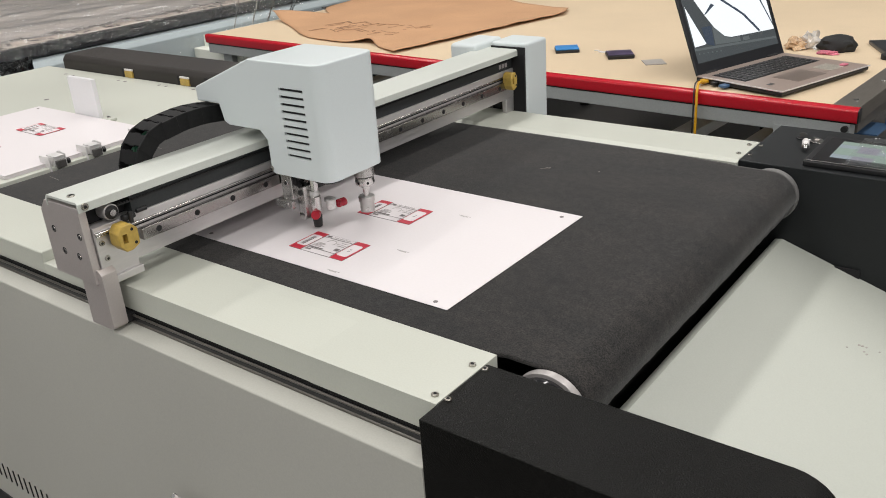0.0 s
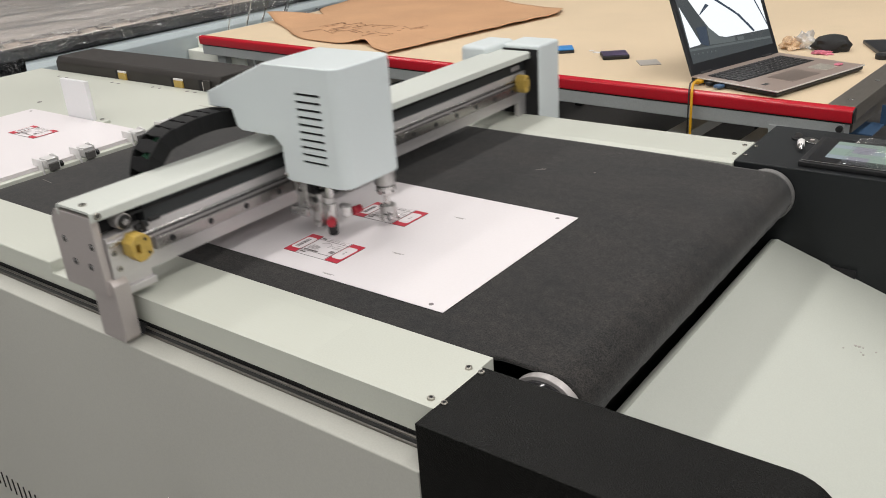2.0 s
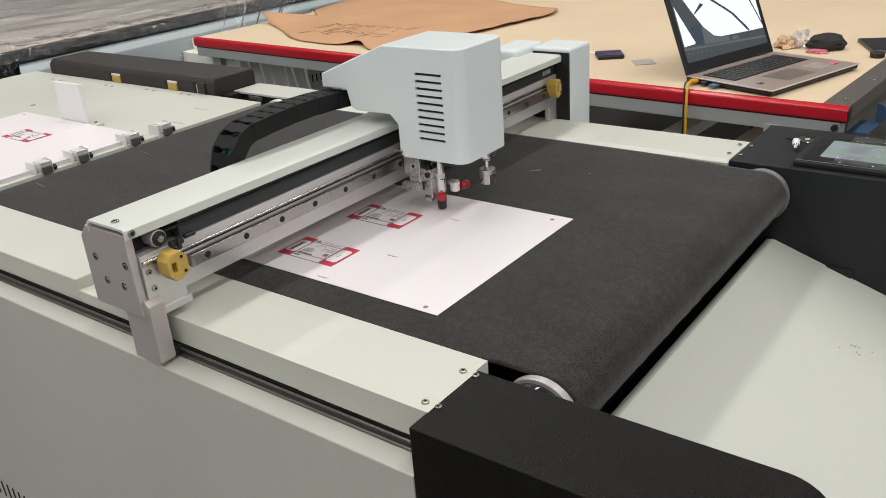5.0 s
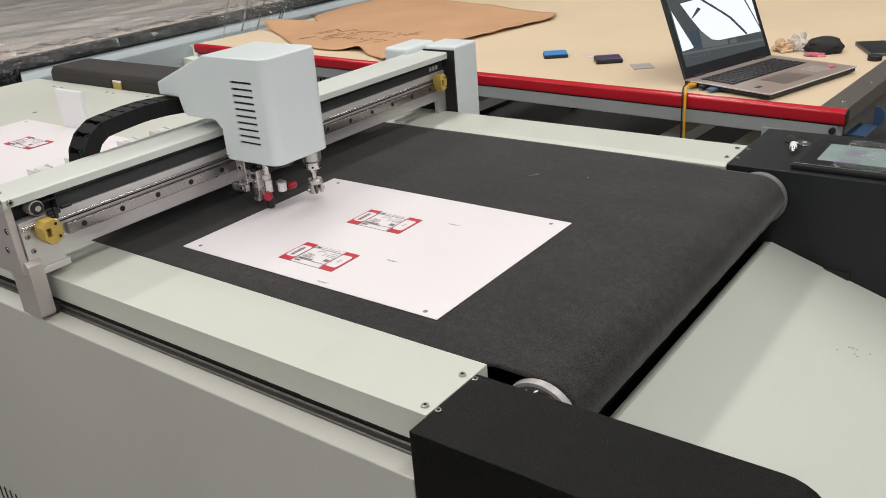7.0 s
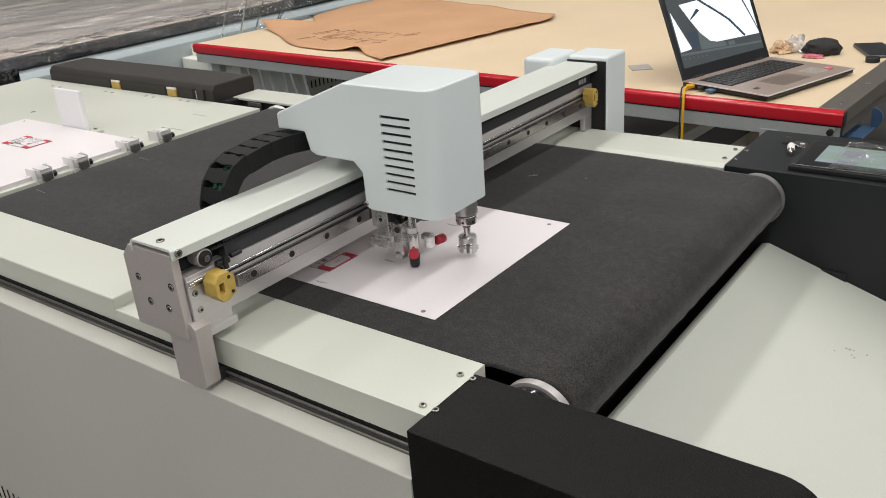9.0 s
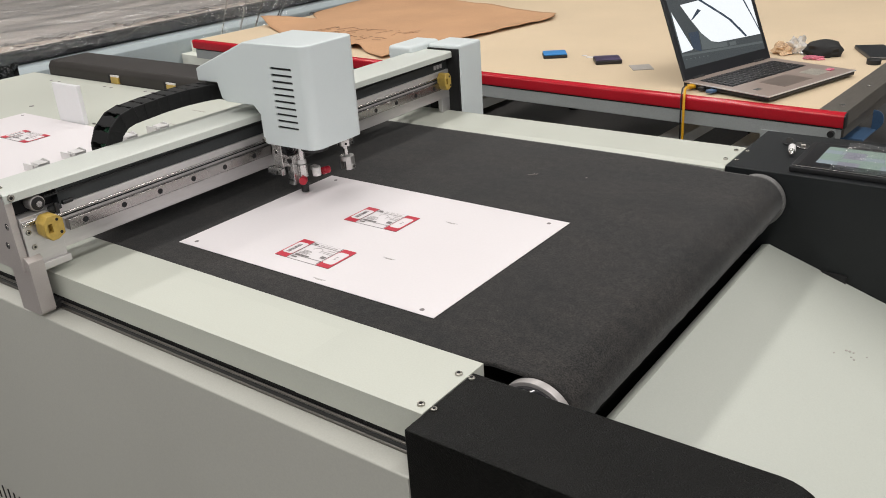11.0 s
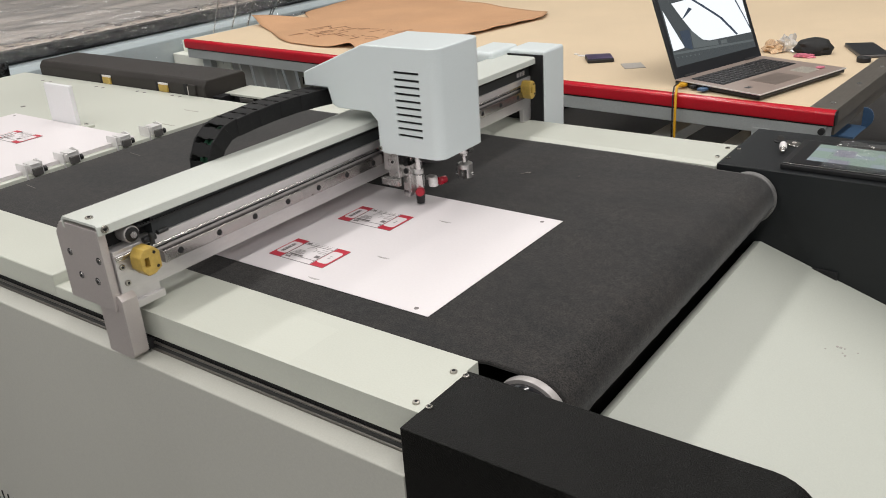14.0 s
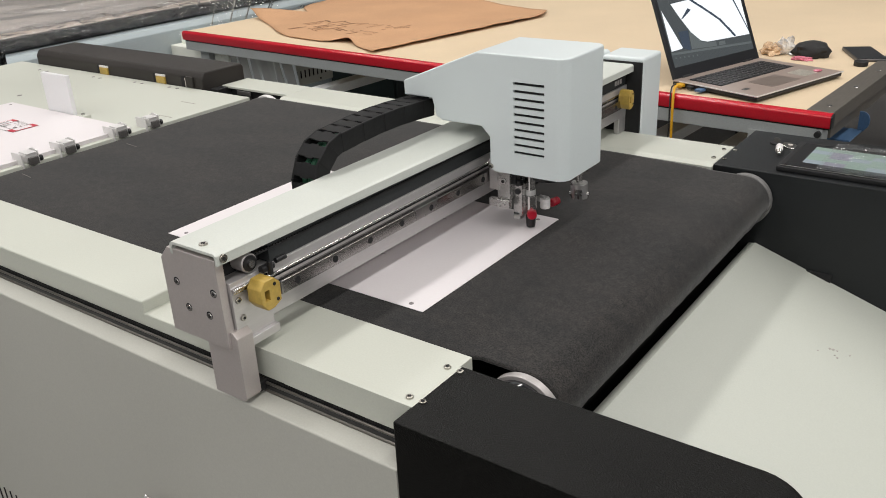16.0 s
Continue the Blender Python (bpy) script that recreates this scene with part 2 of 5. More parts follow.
def box(x0, x1, y0, y1, z0, z1, bevel=0.0, seg=2, bm=None, m=None):
    b = bmesh.new()
    r = bmesh.ops.create_cube(b, size=1)
    for v in b.verts:
        v.co = Vector(((x0 + x1) / 2 + v.co.x * (x1 - x0), (y0 + y1) / 2 + v.co.y * (y1 - y0), (z0 + z1) / 2 + v.co.z * (z1 - z0)))
    if bevel:
        bmesh.ops.bevel(b, geom=b.edges[:], offset=bevel, segments=seg, affect="EDGES", profile=0.5)
    return join(b, bm, m)


def join(b, bm, m=None):
    if m is not None:
        b.transform(m)
    if bm is None:
        return b
    tmp = bpy.data.meshes.new("tmp")
    b.to_mesh(tmp)
    b.free()
    bm.from_mesh(tmp)
    bpy.data.meshes.remove(tmp)
    return bm


def rod(p0, p1, r, seg=20, r2=None, bm=None, bevel=0.0):
    p0, p1 = Vector(p0), Vector(p1)
    b = bmesh.new()
    bmesh.ops.create_cone(b, cap_ends=True, segments=seg, radius1=r, radius2=r if r2 is None else r2, depth=(p1 - p0).length)
    if bevel:
        es = [e for e in b.edges if len(e.link_faces) == 2 and any(len(f.verts) > 4 for f in e.link_faces)]
        bmesh.ops.bevel(b, geom=es, offset=bevel, segments=2, affect="EDGES", profile=0.5)
    q = (p1 - p0).to_track_quat("Z", "Y").to_matrix().to_4x4()
    return join(b, bm, Matrix.Translation((p0 + p1) / 2) @ q)


def prism(profile, a0, a1, axis="y", bevel=0.0, seg=2, bm=None):
    """A profile of (u, w) pulled from a0 to a1 along an axis: for y the pairs are (x, z), for x (y, z), for z (x, y)."""
    def put(u, w, a):
        return {"y": (u, a, w), "x": (a, u, w), "z": (u, w, a)}[axis]
    b = bmesh.new()
    lo = [b.verts.new(put(u, w, a0)) for u, w in profile]
    hi = [b.verts.new(put(u, w, a1)) for u, w in profile]
    b.faces.new(lo)
    b.faces.new(hi[::-1])
    for i in range(len(lo)):
        j = (i + 1) % len(lo)
        b.faces.new((lo[i], hi[i], hi[j], lo[j]))
    bmesh.ops.recalc_face_normals(b, faces=b.faces[:])
    if bevel:
        bmesh.ops.bevel(b, geom=b.edges[:], offset=bevel, segments=seg, affect="EDGES", profile=0.5)
    return join(b, bm)


def tube(points, r, seg=8, bm=None):
    b = bmesh.new() if bm is None else bm
    rings = []
    for i, p in enumerate(points):
        p = Vector(p)
        d = (Vector(points[min(i + 1, len(points) - 1)]) - Vector(points[max(i - 1, 0)])).normalized()
        q = d.to_track_quat("Z", "Y")
        rings.append([b.verts.new(p + q @ Vector((r * math.cos(a), r * math.sin(a), 0))) for a in [2 * math.pi * k / seg for k in range(seg)]])
    for a, c in zip(rings, rings[1:]):
        for k in range(seg):
            b.faces.new((a[k], a[(k + 1) % seg], c[(k + 1) % seg], c[k]))
    b.faces.new(rings[0][::-1])
    b.faces.new(rings[-1])
    return b


def cut(ob, cutter):
    """Takes the cutter's form out of ob's mesh."""
    tool = new("tool", finish("tool", cutter, GAP))
    mod = ob.modifiers.new("cut", "BOOLEAN")
    mod.operation, mod.solver, mod.object = "DIFFERENCE", "EXACT", tool
    bpy.context.view_layer.update()
    me = bpy.data.meshes.new_from_object(ob.evaluated_get(bpy.context.evaluated_depsgraph_get()))
    ob.modifiers.clear()
    ob.data = me
    bpy.data.objects.remove(tool)
    soften(me)
    return ob


def screw(parent, p, axis, r=0.0038, material=None):
    """A socket-head screw with its hexagon recess."""
    d = Vector(axis)
    p = Vector(p)
    b = rod(p - d * 0.002, p + d * 0.0022, r, 18, bevel=0.0008)
    s = part("screw", b, material or SCREWM, parent)
    part("screw_socket", rod(p + d * 0.0018, p + d * 0.0024, r * 0.5, 6), GAP, s)
    return s


# ---- the hall ----
def hall():
    X0, X1, Y0, Y1, H = -9.0, 5.0, -4.5, 9.0, 4.2
    tagged(part("floor", box(X0, X1, Y0, Y1, -0.1, 0), CONCRETE), "dark worn concrete hall floor", "floor", kind="structure")
    tagged(part("ceiling", box(X0, X1, Y0, Y1, H, H + 0.1), CEIL), "unseen plain white hall ceiling", "ceiling", kind="structure")
    # unseen walls, added to close the hall and bounce light
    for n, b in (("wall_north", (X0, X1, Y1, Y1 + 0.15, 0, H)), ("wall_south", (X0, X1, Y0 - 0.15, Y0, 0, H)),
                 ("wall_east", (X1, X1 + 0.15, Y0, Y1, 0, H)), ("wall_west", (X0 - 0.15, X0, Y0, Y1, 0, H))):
        tagged(part(n, box(*b), WALLP), "unseen pale wall that bounces cool light", "wall", kind="structure")


# ---- the cutting machine ----
TOP = 0.900
BELT_Y0, BELT_Y1 = 0.002, 0.676


GUIDEM = mat("black_oxide_steel", (0.15, 0.14, 0.125), 0.32, 0.7, var=0.1)
RAILM = mat("ground_rail_steel", (0.36, 0.345, 0.335), 0.26, 1.0, var=0.06, scale=20, fine=300)
RINGM = mat("turned_ring_metal", (0.47, 0.445, 0.435), 0.42, 0.45, var=0.05, scale=30)
GREYRING = mat("grey_ring_metal", (0.22, 0.215, 0.21), 0.5, 0.3, var=0.08)
CLAMPM = mat("bright_aluminium", (0.72, 0.71, 0.70), 0.4, 0.3, var=0.03)


def machine():
    mc = thing("cutting_machine", "pale grey flatbed cutter with a dark felt conveyor", "machine")
    # near cover, in two heights: a low bed under the gantry and the high front length
    part("side_cover", box(-0.17, 0.0, -0.1026, -0.0005, 0.866, TOP), PAINT, mc, "pale painted sheet-metal cover")
    part("cover_inner_strip", box(-1.06, -0.168, -0.0215, -0.0005, 0.866, TOP - 0.0001), PAINT, mc)
    part("cover_low_length", box(-2.1, -0.169, -0.1022, -0.021, 0.866, 0.8845, 0.002), PAINT, mc)
    part("side_cover", prism([(0.6965, TOP), (0.7944, TOP), (0.7944, 0.83), (0.6965, 0.83)], -0.985, 0.0, "x", 0.001), PAINT, mc, "pale painted sheet-metal cover")
    part("cover_lip", prism([(0.6872, 0.8955), (0.6963, 0.9000), (0.6963, 0.83), (0.6872, 0.83)], -0.985, 0.0, "x"), PAINT, mc, "pale sloping lip along the belt")
    tail = part("side_cover", box(-1.205, -0.9852, 0.713, 0.7944, 0.8945, TOP, 0.001), PAINT, mc, "pale painted cover end over an open gap")
    # near-black block puts the open gap's shade under the cover end
    part("cover_gap_block", box(-1.200, -0.986, 0.722, 0.792, 0.80, 0.8944), GAP, tail)
    for x in (-1.125, -1.085, -1.012):
        part("cover_bracket", box(x - 0.010, x + 0.010, 0.702, 0.7225, 0.858, 0.880, 0.002), DARKSTEEL, tail)
    part("cover_spacer", box(-1.150, -1.105, 0.709, 0.7125, 0.884, 0.8935, 0.001), DARKSTEEL, tail)
    for x, y in ((-0.0098, -0.0295), (-0.0098, -0.0908), (-0.0098, 0.7708), (-0.0098, 0.7207)):
        screw(mc, (x, y, TOP), (0, 0, 1))
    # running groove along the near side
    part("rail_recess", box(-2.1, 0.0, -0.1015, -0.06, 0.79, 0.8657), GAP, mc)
    part("guide_rail", box(-2.1, -0.004, -0.1065, -0.1000, 0.8535, 0.8590, 0.001), BLACK, mc, "dark steel guide rail")
    part("guide_rail", rod((-2.1, -0.1055, 0.8515), (-0.004, -0.1055, 0.8515), 0.0022, 12), GUIDEM, mc, "dark steel guide rod")
    part("guide_rail", rod((-2.1, -0.1050, 0.8605), (-0.004, -0.1050, 0.8605), 0.0016, 10), GUIDEM, mc, "dark steel guide rod")
    b = bmesh.new()
    for i in range(360):
        x = -1.3 + i * 0.0036
        box(x, x + 0.0018, -0.1030, -0.1010, 0.8625, 0.8655, bm=b)
    rk = part("toothed_belt", b, RUBBER, mc, "fine black toothed drive belt")
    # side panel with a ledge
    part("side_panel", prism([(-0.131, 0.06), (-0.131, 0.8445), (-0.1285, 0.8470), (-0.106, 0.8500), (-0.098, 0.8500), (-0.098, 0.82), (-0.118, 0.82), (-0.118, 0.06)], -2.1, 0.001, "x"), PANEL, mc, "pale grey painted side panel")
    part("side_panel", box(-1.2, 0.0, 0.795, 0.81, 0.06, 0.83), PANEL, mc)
    for i in range(11):
        x = -1.040 + i * 0.0187
        part("vent_slot", box(x, x + 0.0022, -0.1325, -0.1305, 0.392, 0.425), GAP, mc)
    part("panel_kick", box(-2.1, 0.0, -0.1330, -0.1180, 0.05, 0.345, 0.001), BLACK, mc, "black kick strip under the panel")
    # bowed pull handle, falling away towards the front
    shell = [(-0.149, 0.640), (-0.1505, 0.6455), (-0.153, 0.6478), (-0.156, 0.6455), (-0.159, 0.638), (-0.160, 0.600), (-0.153, 0.600)]
    ends = [(-0.4005, -0.262, ANOD, "door_handle"), (-0.4045, -0.4006, STEEL, "handle_end")]
    h = None
    for x0, x1, m, n in ends:
        b = prism(shell, x0, x1, "x")
        for v in b.verts:
            v.co.z -= 0.30 * (v.co.x + 0.4045)
        q = part(n, b, m, h or mc, "" if h else "silver bowed pull handle")
        h = h or q
    for x in (-0.385, -0.285):
        part("handle_post", rod((x, -0.152, 0.606), (x, -0.130, 0.606), 0.005, 16), STEEL, h)
    part("plinth", box(-2.05, 0.25, -0.09, 0.78, 0.0, 0.08), BLACK, mc)
    # inner body below the belt, near-black for the shade in the gaps
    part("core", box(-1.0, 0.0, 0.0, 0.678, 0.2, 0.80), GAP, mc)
    # front boxes
    def front_box(y0, y1, x1, r, z0, label):
        pts = [(0.0005, z0), (0.0005, TOP)]
        for k in range(9):
            a = radians(90 - k * 11.25)
            pts.append((x1 - r + r * math.cos(a), TOP - r + r * math.sin(a)))
        pts.append((x1, z0))
        return part("front_box", prism(pts, y0, y1, "y", 0.0015, 2), BLACKP if y0 < 0.5 else BLACKSM, mc, label)
    front_box(-0.1295, -0.0195, 0.342, 0.045, 0.05, "black textured steel front box")
    front_box(0.690, 0.905, 0.62, 0.045, 0.05, "black textured steel control box")
    for x, y in ((0.0058, -0.0299), (0.0058, -0.091), (0.0080, 0.7740), (0.0080, 0.7220)):
        screw(mc, (x, y, TOP), (0, 0, 1), 0.0036)
    # black block and bar hold the shade of the tray gap and its notch
    part("tray_gap_shade", box(0.0, 0.062, -0.02, 0.69, 0.62, 0.755), GAP, mc)
    part("notch_shade_bar", box(0.086, 0.20, 0.6855, 0.6898, 0.735, 0.752), GAP, mc)
    # front and rear rollers
    for n, xc in (("front", 0.0585), ("rear", -1.034)):
        ro = part("roller", rod((xc, BELT_Y0 + 0.014, 0.8545), (xc, BELT_Y1 - 0.004, 0.8545), 0.0335, 40), STEEL, mc)
        for ya, yb in ((-0.0015, 0.0080), (0.674, 0.6865)):
            ring = rod((xc, ya, 0.8545), (xc, yb, 0.8545), 0.0415, 48, bevel=0.001)
            part("roller_ring", ring, RINGM if ya < 0.3 else GREYRING, ro, "turned light metal roller ring")
        part("roller_hub", rod((xc, -0.0125, 0.8545), (xc, -0.001, 0.8545), 0.0378, 40, bevel=0.002), GLASSBLK, ro)
        part("roller_boss", rod((xc, -0.0185, 0.8545), (xc, -0.012, 0.8545), 0.031, 32, bevel=0.003), DARKSTEEL, ro)
    # felt conveyor: one closed loop round both rollers, edge slightly ragged
    b = bmesh.new()
    R, xa, xb = 0.0415, -1.034, 0.0585
    path = [(xa + (xb - xa) * i / 60, 0.8545 + R, (0, 1)) for i in range(60)]
    path += [(xb + R * math.sin(a), 0.8545 + R * math.cos(a), (math.sin(a), math.cos(a))) for a in [math.pi * k / 20 for k in range(20)]]
    path += [(xb - (xb - xa) * i / 20, 0.8545 - R, (0, -1)) for i in range(20)]
    path += [(xa - R * math.sin(a), 0.8545 - R * math.cos(a), (-math.sin(a), -math.cos(a))) for a in [math.pi * k / 20 for k in range(20)]]
    rows = []
    N = 140
    for x, z, (nx, nz) in path:
        row = []
        for j in range(N + 1):
            if x > -0.001:
                y = 0.0085 + (0.6735 - 0.0085) * j / N
            else:
                y = 0.0012 + (0.6765 + 0.0105 * min(1.0, max(0.0, -x / 0.15)) - 0.0012) * j / N
            u = noise.noise(Vector((x * 9, y * 9, z * 9))) * 0.0005
            if x > xb and z < 0.86:
                s = min(1.0, max(0.0, (0.862 - z) / 0.028))
                u += noise.noise(Vector((y * 55, z * 12, 3))) * 0.0016 * s - 0.0032 * s * s * (3 - 2 * s)
            row.append(b.verts.new((x + nx * u, y, z + nz * u)))
        rows.append(row)
    for i in range(len(rows)):
        a, c = rows[i], rows[(i + 1) % len(rows)]
        for j in range(N):
            b.faces.new((a[j], a[j + 1], c[j + 1], c[j]))
    belt = part("conveyor_belt", b, FELT, mc, "charcoal grey felt conveyor belt")
    mod = belt.modifiers.new("thick", "SOLIDIFY")
    mod.thickness, mod.offset = 0.003, -1.0
    # pale lint marks on the felt
    for x, y, l, a in ((-0.259, 0.524, 0.010, 40), (-0.254, 0.528, 0.008, 15), (-0.252, 0.531, 0.006, 70), (-0.256, 0.530, 0.005, 100), (-0.172, 0.55, 0.004, 70)):
        part("lint", box(-l / 2, l / 2, -0.0006, 0.0006, 0, 0.0006, m=pose(x, y, 0.8964, 0, 0, a)), LINTM, mc)
    part("chalk_line", box(-0.0005, 0.0005, -0.018, 0.018, 0, 0.0004, m=pose(-1.000, 0.095, 0.8964, 0, 0, 84)), LINTM, mc)
    part("chalk_line", box(-0.0005, 0.0005, -0.018, 0.018, 0, 0.0004, m=pose(-0.986, 0.300, 0.8964, 0, 0, 84)), LINTM, mc)
    # sloping outlet tray
    s = -0.345
    def zt(x):
        return 0.779 + s * (x - 0.084)
    part("outlet_tray", prism([(0.0805, zt(0.0805)), (0.75, zt(0.75)), (0.75, zt(0.75) - 0.003), (0.0805, zt(0.0805) - 0.006)], -0.018, 0.6893, "y"), TRAYP, mc, "pale painted sloping outlet tray")
    # flange added and tilted so the tray's upper edge shows a shaded band
    part("tray_shade_flange", prism([(0.0698, zt(0.0805) - 0.0020), (0.0803, zt(0.0805) - 0.0002), (0.0803, zt(0.0805) - 0.006), (0.0735, 0.70), (0.0698, 0.70)], -0.018, 0.6893, "y"), TRAYP, mc)
    for x, y, r in ((0.232, 0.492, 0.0012), (0.243, 0.512, 0.0019), (0.247, 0.514, 0.0021), (0.252, 0.516, 0.0014), (0.256, 0.500, 0.0016), (0.252, 0.503, 0.0013), (0.268, 0.522, 0.0012)):
        part("smudge", rod((x, y, zt(x) + 0.0002), (x, y, zt(x) + 0.0005), r * 1.15, 8), CARDGREY, mc)
    # loading bed behind the belt
    part("loading_bed", box(-2.0, -1.050, -0.02, 0.659, 0.890, TOP, 0.0012), PAINT, mc, "pale painted loading bed")
    part("bed_edge", box(-1.060, -1.0535, 0.0, 0.655, 0.875, 0.889, 0.001), ALU, mc, "aluminium edge strip")
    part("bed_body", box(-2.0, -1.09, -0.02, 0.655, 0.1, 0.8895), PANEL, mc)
    for i, (x, y) in enumerate(((-1.588, 0.417), (-1.83, 0.612), (-1.79, 0.610), (-1.60, 0.625), (-1.57, 0.624), (-1.44, 0.635), (-1.41, 0.634), (-1.31, 0.640), (-1.28, 0.639))):
        part("bed_hole", rod((x, y, TOP + 0.0002), (x, y, TOP + 0.0006), 0.0045 if i else 0.006, 14), DARKINK, mc)
    for x, y, l in ((-1.14, 0.56, 0.048), (-1.09, 0.46, 0.042)):
        part("bed_slot", box(x - l / 2, x + l / 2, y - 0.0012, y + 0.0009, TOP + 0.0002, TOP + 0.0006), CARDGREY, mc)
    # black feeder housing along the bed
    part("feeder_housing", prism([(0.6605, 0.86), (0.6605, 0.924), (0.671, 0.938), (0.785, 0.938), (0.792, 0.93), (0.792, 0.86)], -1.92, -1.212, "x", 0.004), DARKGREY, mc, "dark grey feeder housing")
    part("gap_floor", box(-1.205, -1.046, 0.6595, 0.6785, 0.80, 0.866), GAP, mc)
    part("roller_cap", rod((-1.034, 0.6885, 0.8545), (-1.034, 0.7025, 0.8545), 0.0440, 40, bevel=0.003), CLAMPM, mc, "pale turned roller end cap")
    part("feeder_end", box(-1.211, -1.185, 0.68, 0.785, 0.80, 0.898, 0.002), BLACK, mc)
    part("feeder_post", box(-1.266, -1.240, 0.6555, 0.6605, 0.901, 0.927, 0.001), DARKGREY, mc)
    part("feeder_strip", box(-1.2705, -1.2665, 0.6572, 0.6605, 0.901, 0.922), ANOD, mc)
    part("feeder_gap", box(-1.286, -1.274, 0.6592, 0.6612, 0.901, 0.926), GAP, mc)
    for x in (-1.60, -1.365):
        bl = part("guide_block", box(x - 0.016, x + 0.018, 0.6560, 0.661, 0.9005, 0.9175, 0.001), BRASS, mc, "yellow plastic guide block")
        part("block_notch", box(x - 0.029, x - 0.0165, 0.6590, 0.6612, 0.9005, 0.9225), GAP, bl)
        part("block_cap", box(x - 0.018, x + 0.018, 0.6575, 0.661, 0.9178, 0.9225, 0.0006), WHITEPL, bl)
    for y in (0.137, 0.211, 0.325, 0.401):
        # small pinch clamps on the edge of the bed: a block between two upright cheeks
        cl = part("edge_clamp", box(-1.074, -1.050, y - 0.010, y + 0.012, 0.9005, 0.9165, 0.0015), CLAMPM, mc, "small silver clamp block")
        part("clamp_plate", box(-1.080, -1.046, y - 0.0205, y - 0.0180, 0.893, 0.9205, 0.0008), CLAMPM, cl)
        part("clamp_plate", prism([(-1.078, 0.9005), (-1.078, 0.9185), (-1.066, 0.9225), (-1.050, 0.9190), (-1.049, 0.897), (-1.056, 0.897)], y + 0.0122, y + 0.0142, "y"), CLAMPM, cl)
        part("clamp_jaw", box(-1.0495, -1.043, y - 0.008, y + 0.010, 0.897, 0.911, 0.0012), DARKSTEEL, cl)
        part("clamp_knob", rod((-1.052, y + 0.0144, 0.904), (-1.052, y + 0.0205, 0.904), 0.0055, 16, bevel=0.001), BLACK, cl)
        part("clamp_top", box(-1.076, -1.048, y - 0.0085, y + 0.0105, 0.9165, 0.9185, 0.0006), CLAMPM, cl)
    # touch panel, key switch and button on the control box
    tp = part("touch_panel", box(0.094, 0.37, 0.7035, 0.845, TOP, 0.909, 0.002), BLACK, mc, "tilted black touch panel under clear film")
    part("panel_glass", box(0.104, 0.36, 0.712, 0.836, 0.9088, 0.9100), GLASSBLK, tp)
    k = 0
    for i in range(6):
        for j in range(5):
            x, y = 0.125 + i * 0.030, 0.734 + j * 0.0175
            part("screen_tile", box(x, x + 0.0298, y, y + 0.0172, 0.9100, 0.9104), TOUCH[(i * 5 + j * j + i * j) % 3], tp)
    b = bmesh.new()
    grid = [[b.verts.new((0.150 + 0.22 * i / 30, 0.704 + 0.142 * j / 18, 0.9118 + 0.0035 * abs(noise.noise(Vector((i * 0.16, j * 0.2, 5)))) + 0.006 * max(0, i / 30 - 0.35) * abs(noise.noise(Vector((i * 0.3, j * 0.45, 8)))))) for j in range(19)] for i in range(31)]
    for i in range(30):
        for j in range(18):
            b.faces.new((grid[i][j], grid[i + 1][j], grid[i + 1][j + 1], grid[i][j + 1]))
    part("protective_film", b, TAILFILM, tp, "loose clear protective film")
    part("panel_film", box(0.098, 0.366, 0.706, 0.7085, 0.9095, 0.9108, 0.0005), STEEL, tp)
    ks = part("key_switch", rod((0.056, 0.842, TOP), (0.056, 0.842, 0.903), 0.011, 24, bevel=0.001), BLACK, mc)
    part("key", prism([(0.051, 0.9025), (0.061, 0.9025), (0.062, 0.908), (0.058, 0.911), (0.053, 0.911), (0.050, 0.908)], 0.8410, 0.8430, "y"), DARKSTEEL, ks)
    fob = part("key_fob", rod((0.0690, 0.8100, 0.9062), (0.0755, 0.7850, 0.9062), 0.0058, 20, bevel=0.0015), WHITEPL, ks, "small worn key fob")
    part("fob_tip", rod((0.0755, 0.7850, 0.9062), (0.0790, 0.7715, 0.9050), 0.0056, 20, 0.0026, bevel=0.0006), STEEL, fob)
    part("key_tag", rod((0.0800, 0.8340, 0.9005), (0.0805, 0.8340, 0.9030), 0.0135, 28, bevel=0.0008), STEEL, ks, "polished round key tag")
    part("tag_rivet", rod((0.0805, 0.8340, 0.9028), (0.0805, 0.8340, 0.9046), 0.0040, 16, bevel=0.0008), CARDGREY, ks)
    return mc


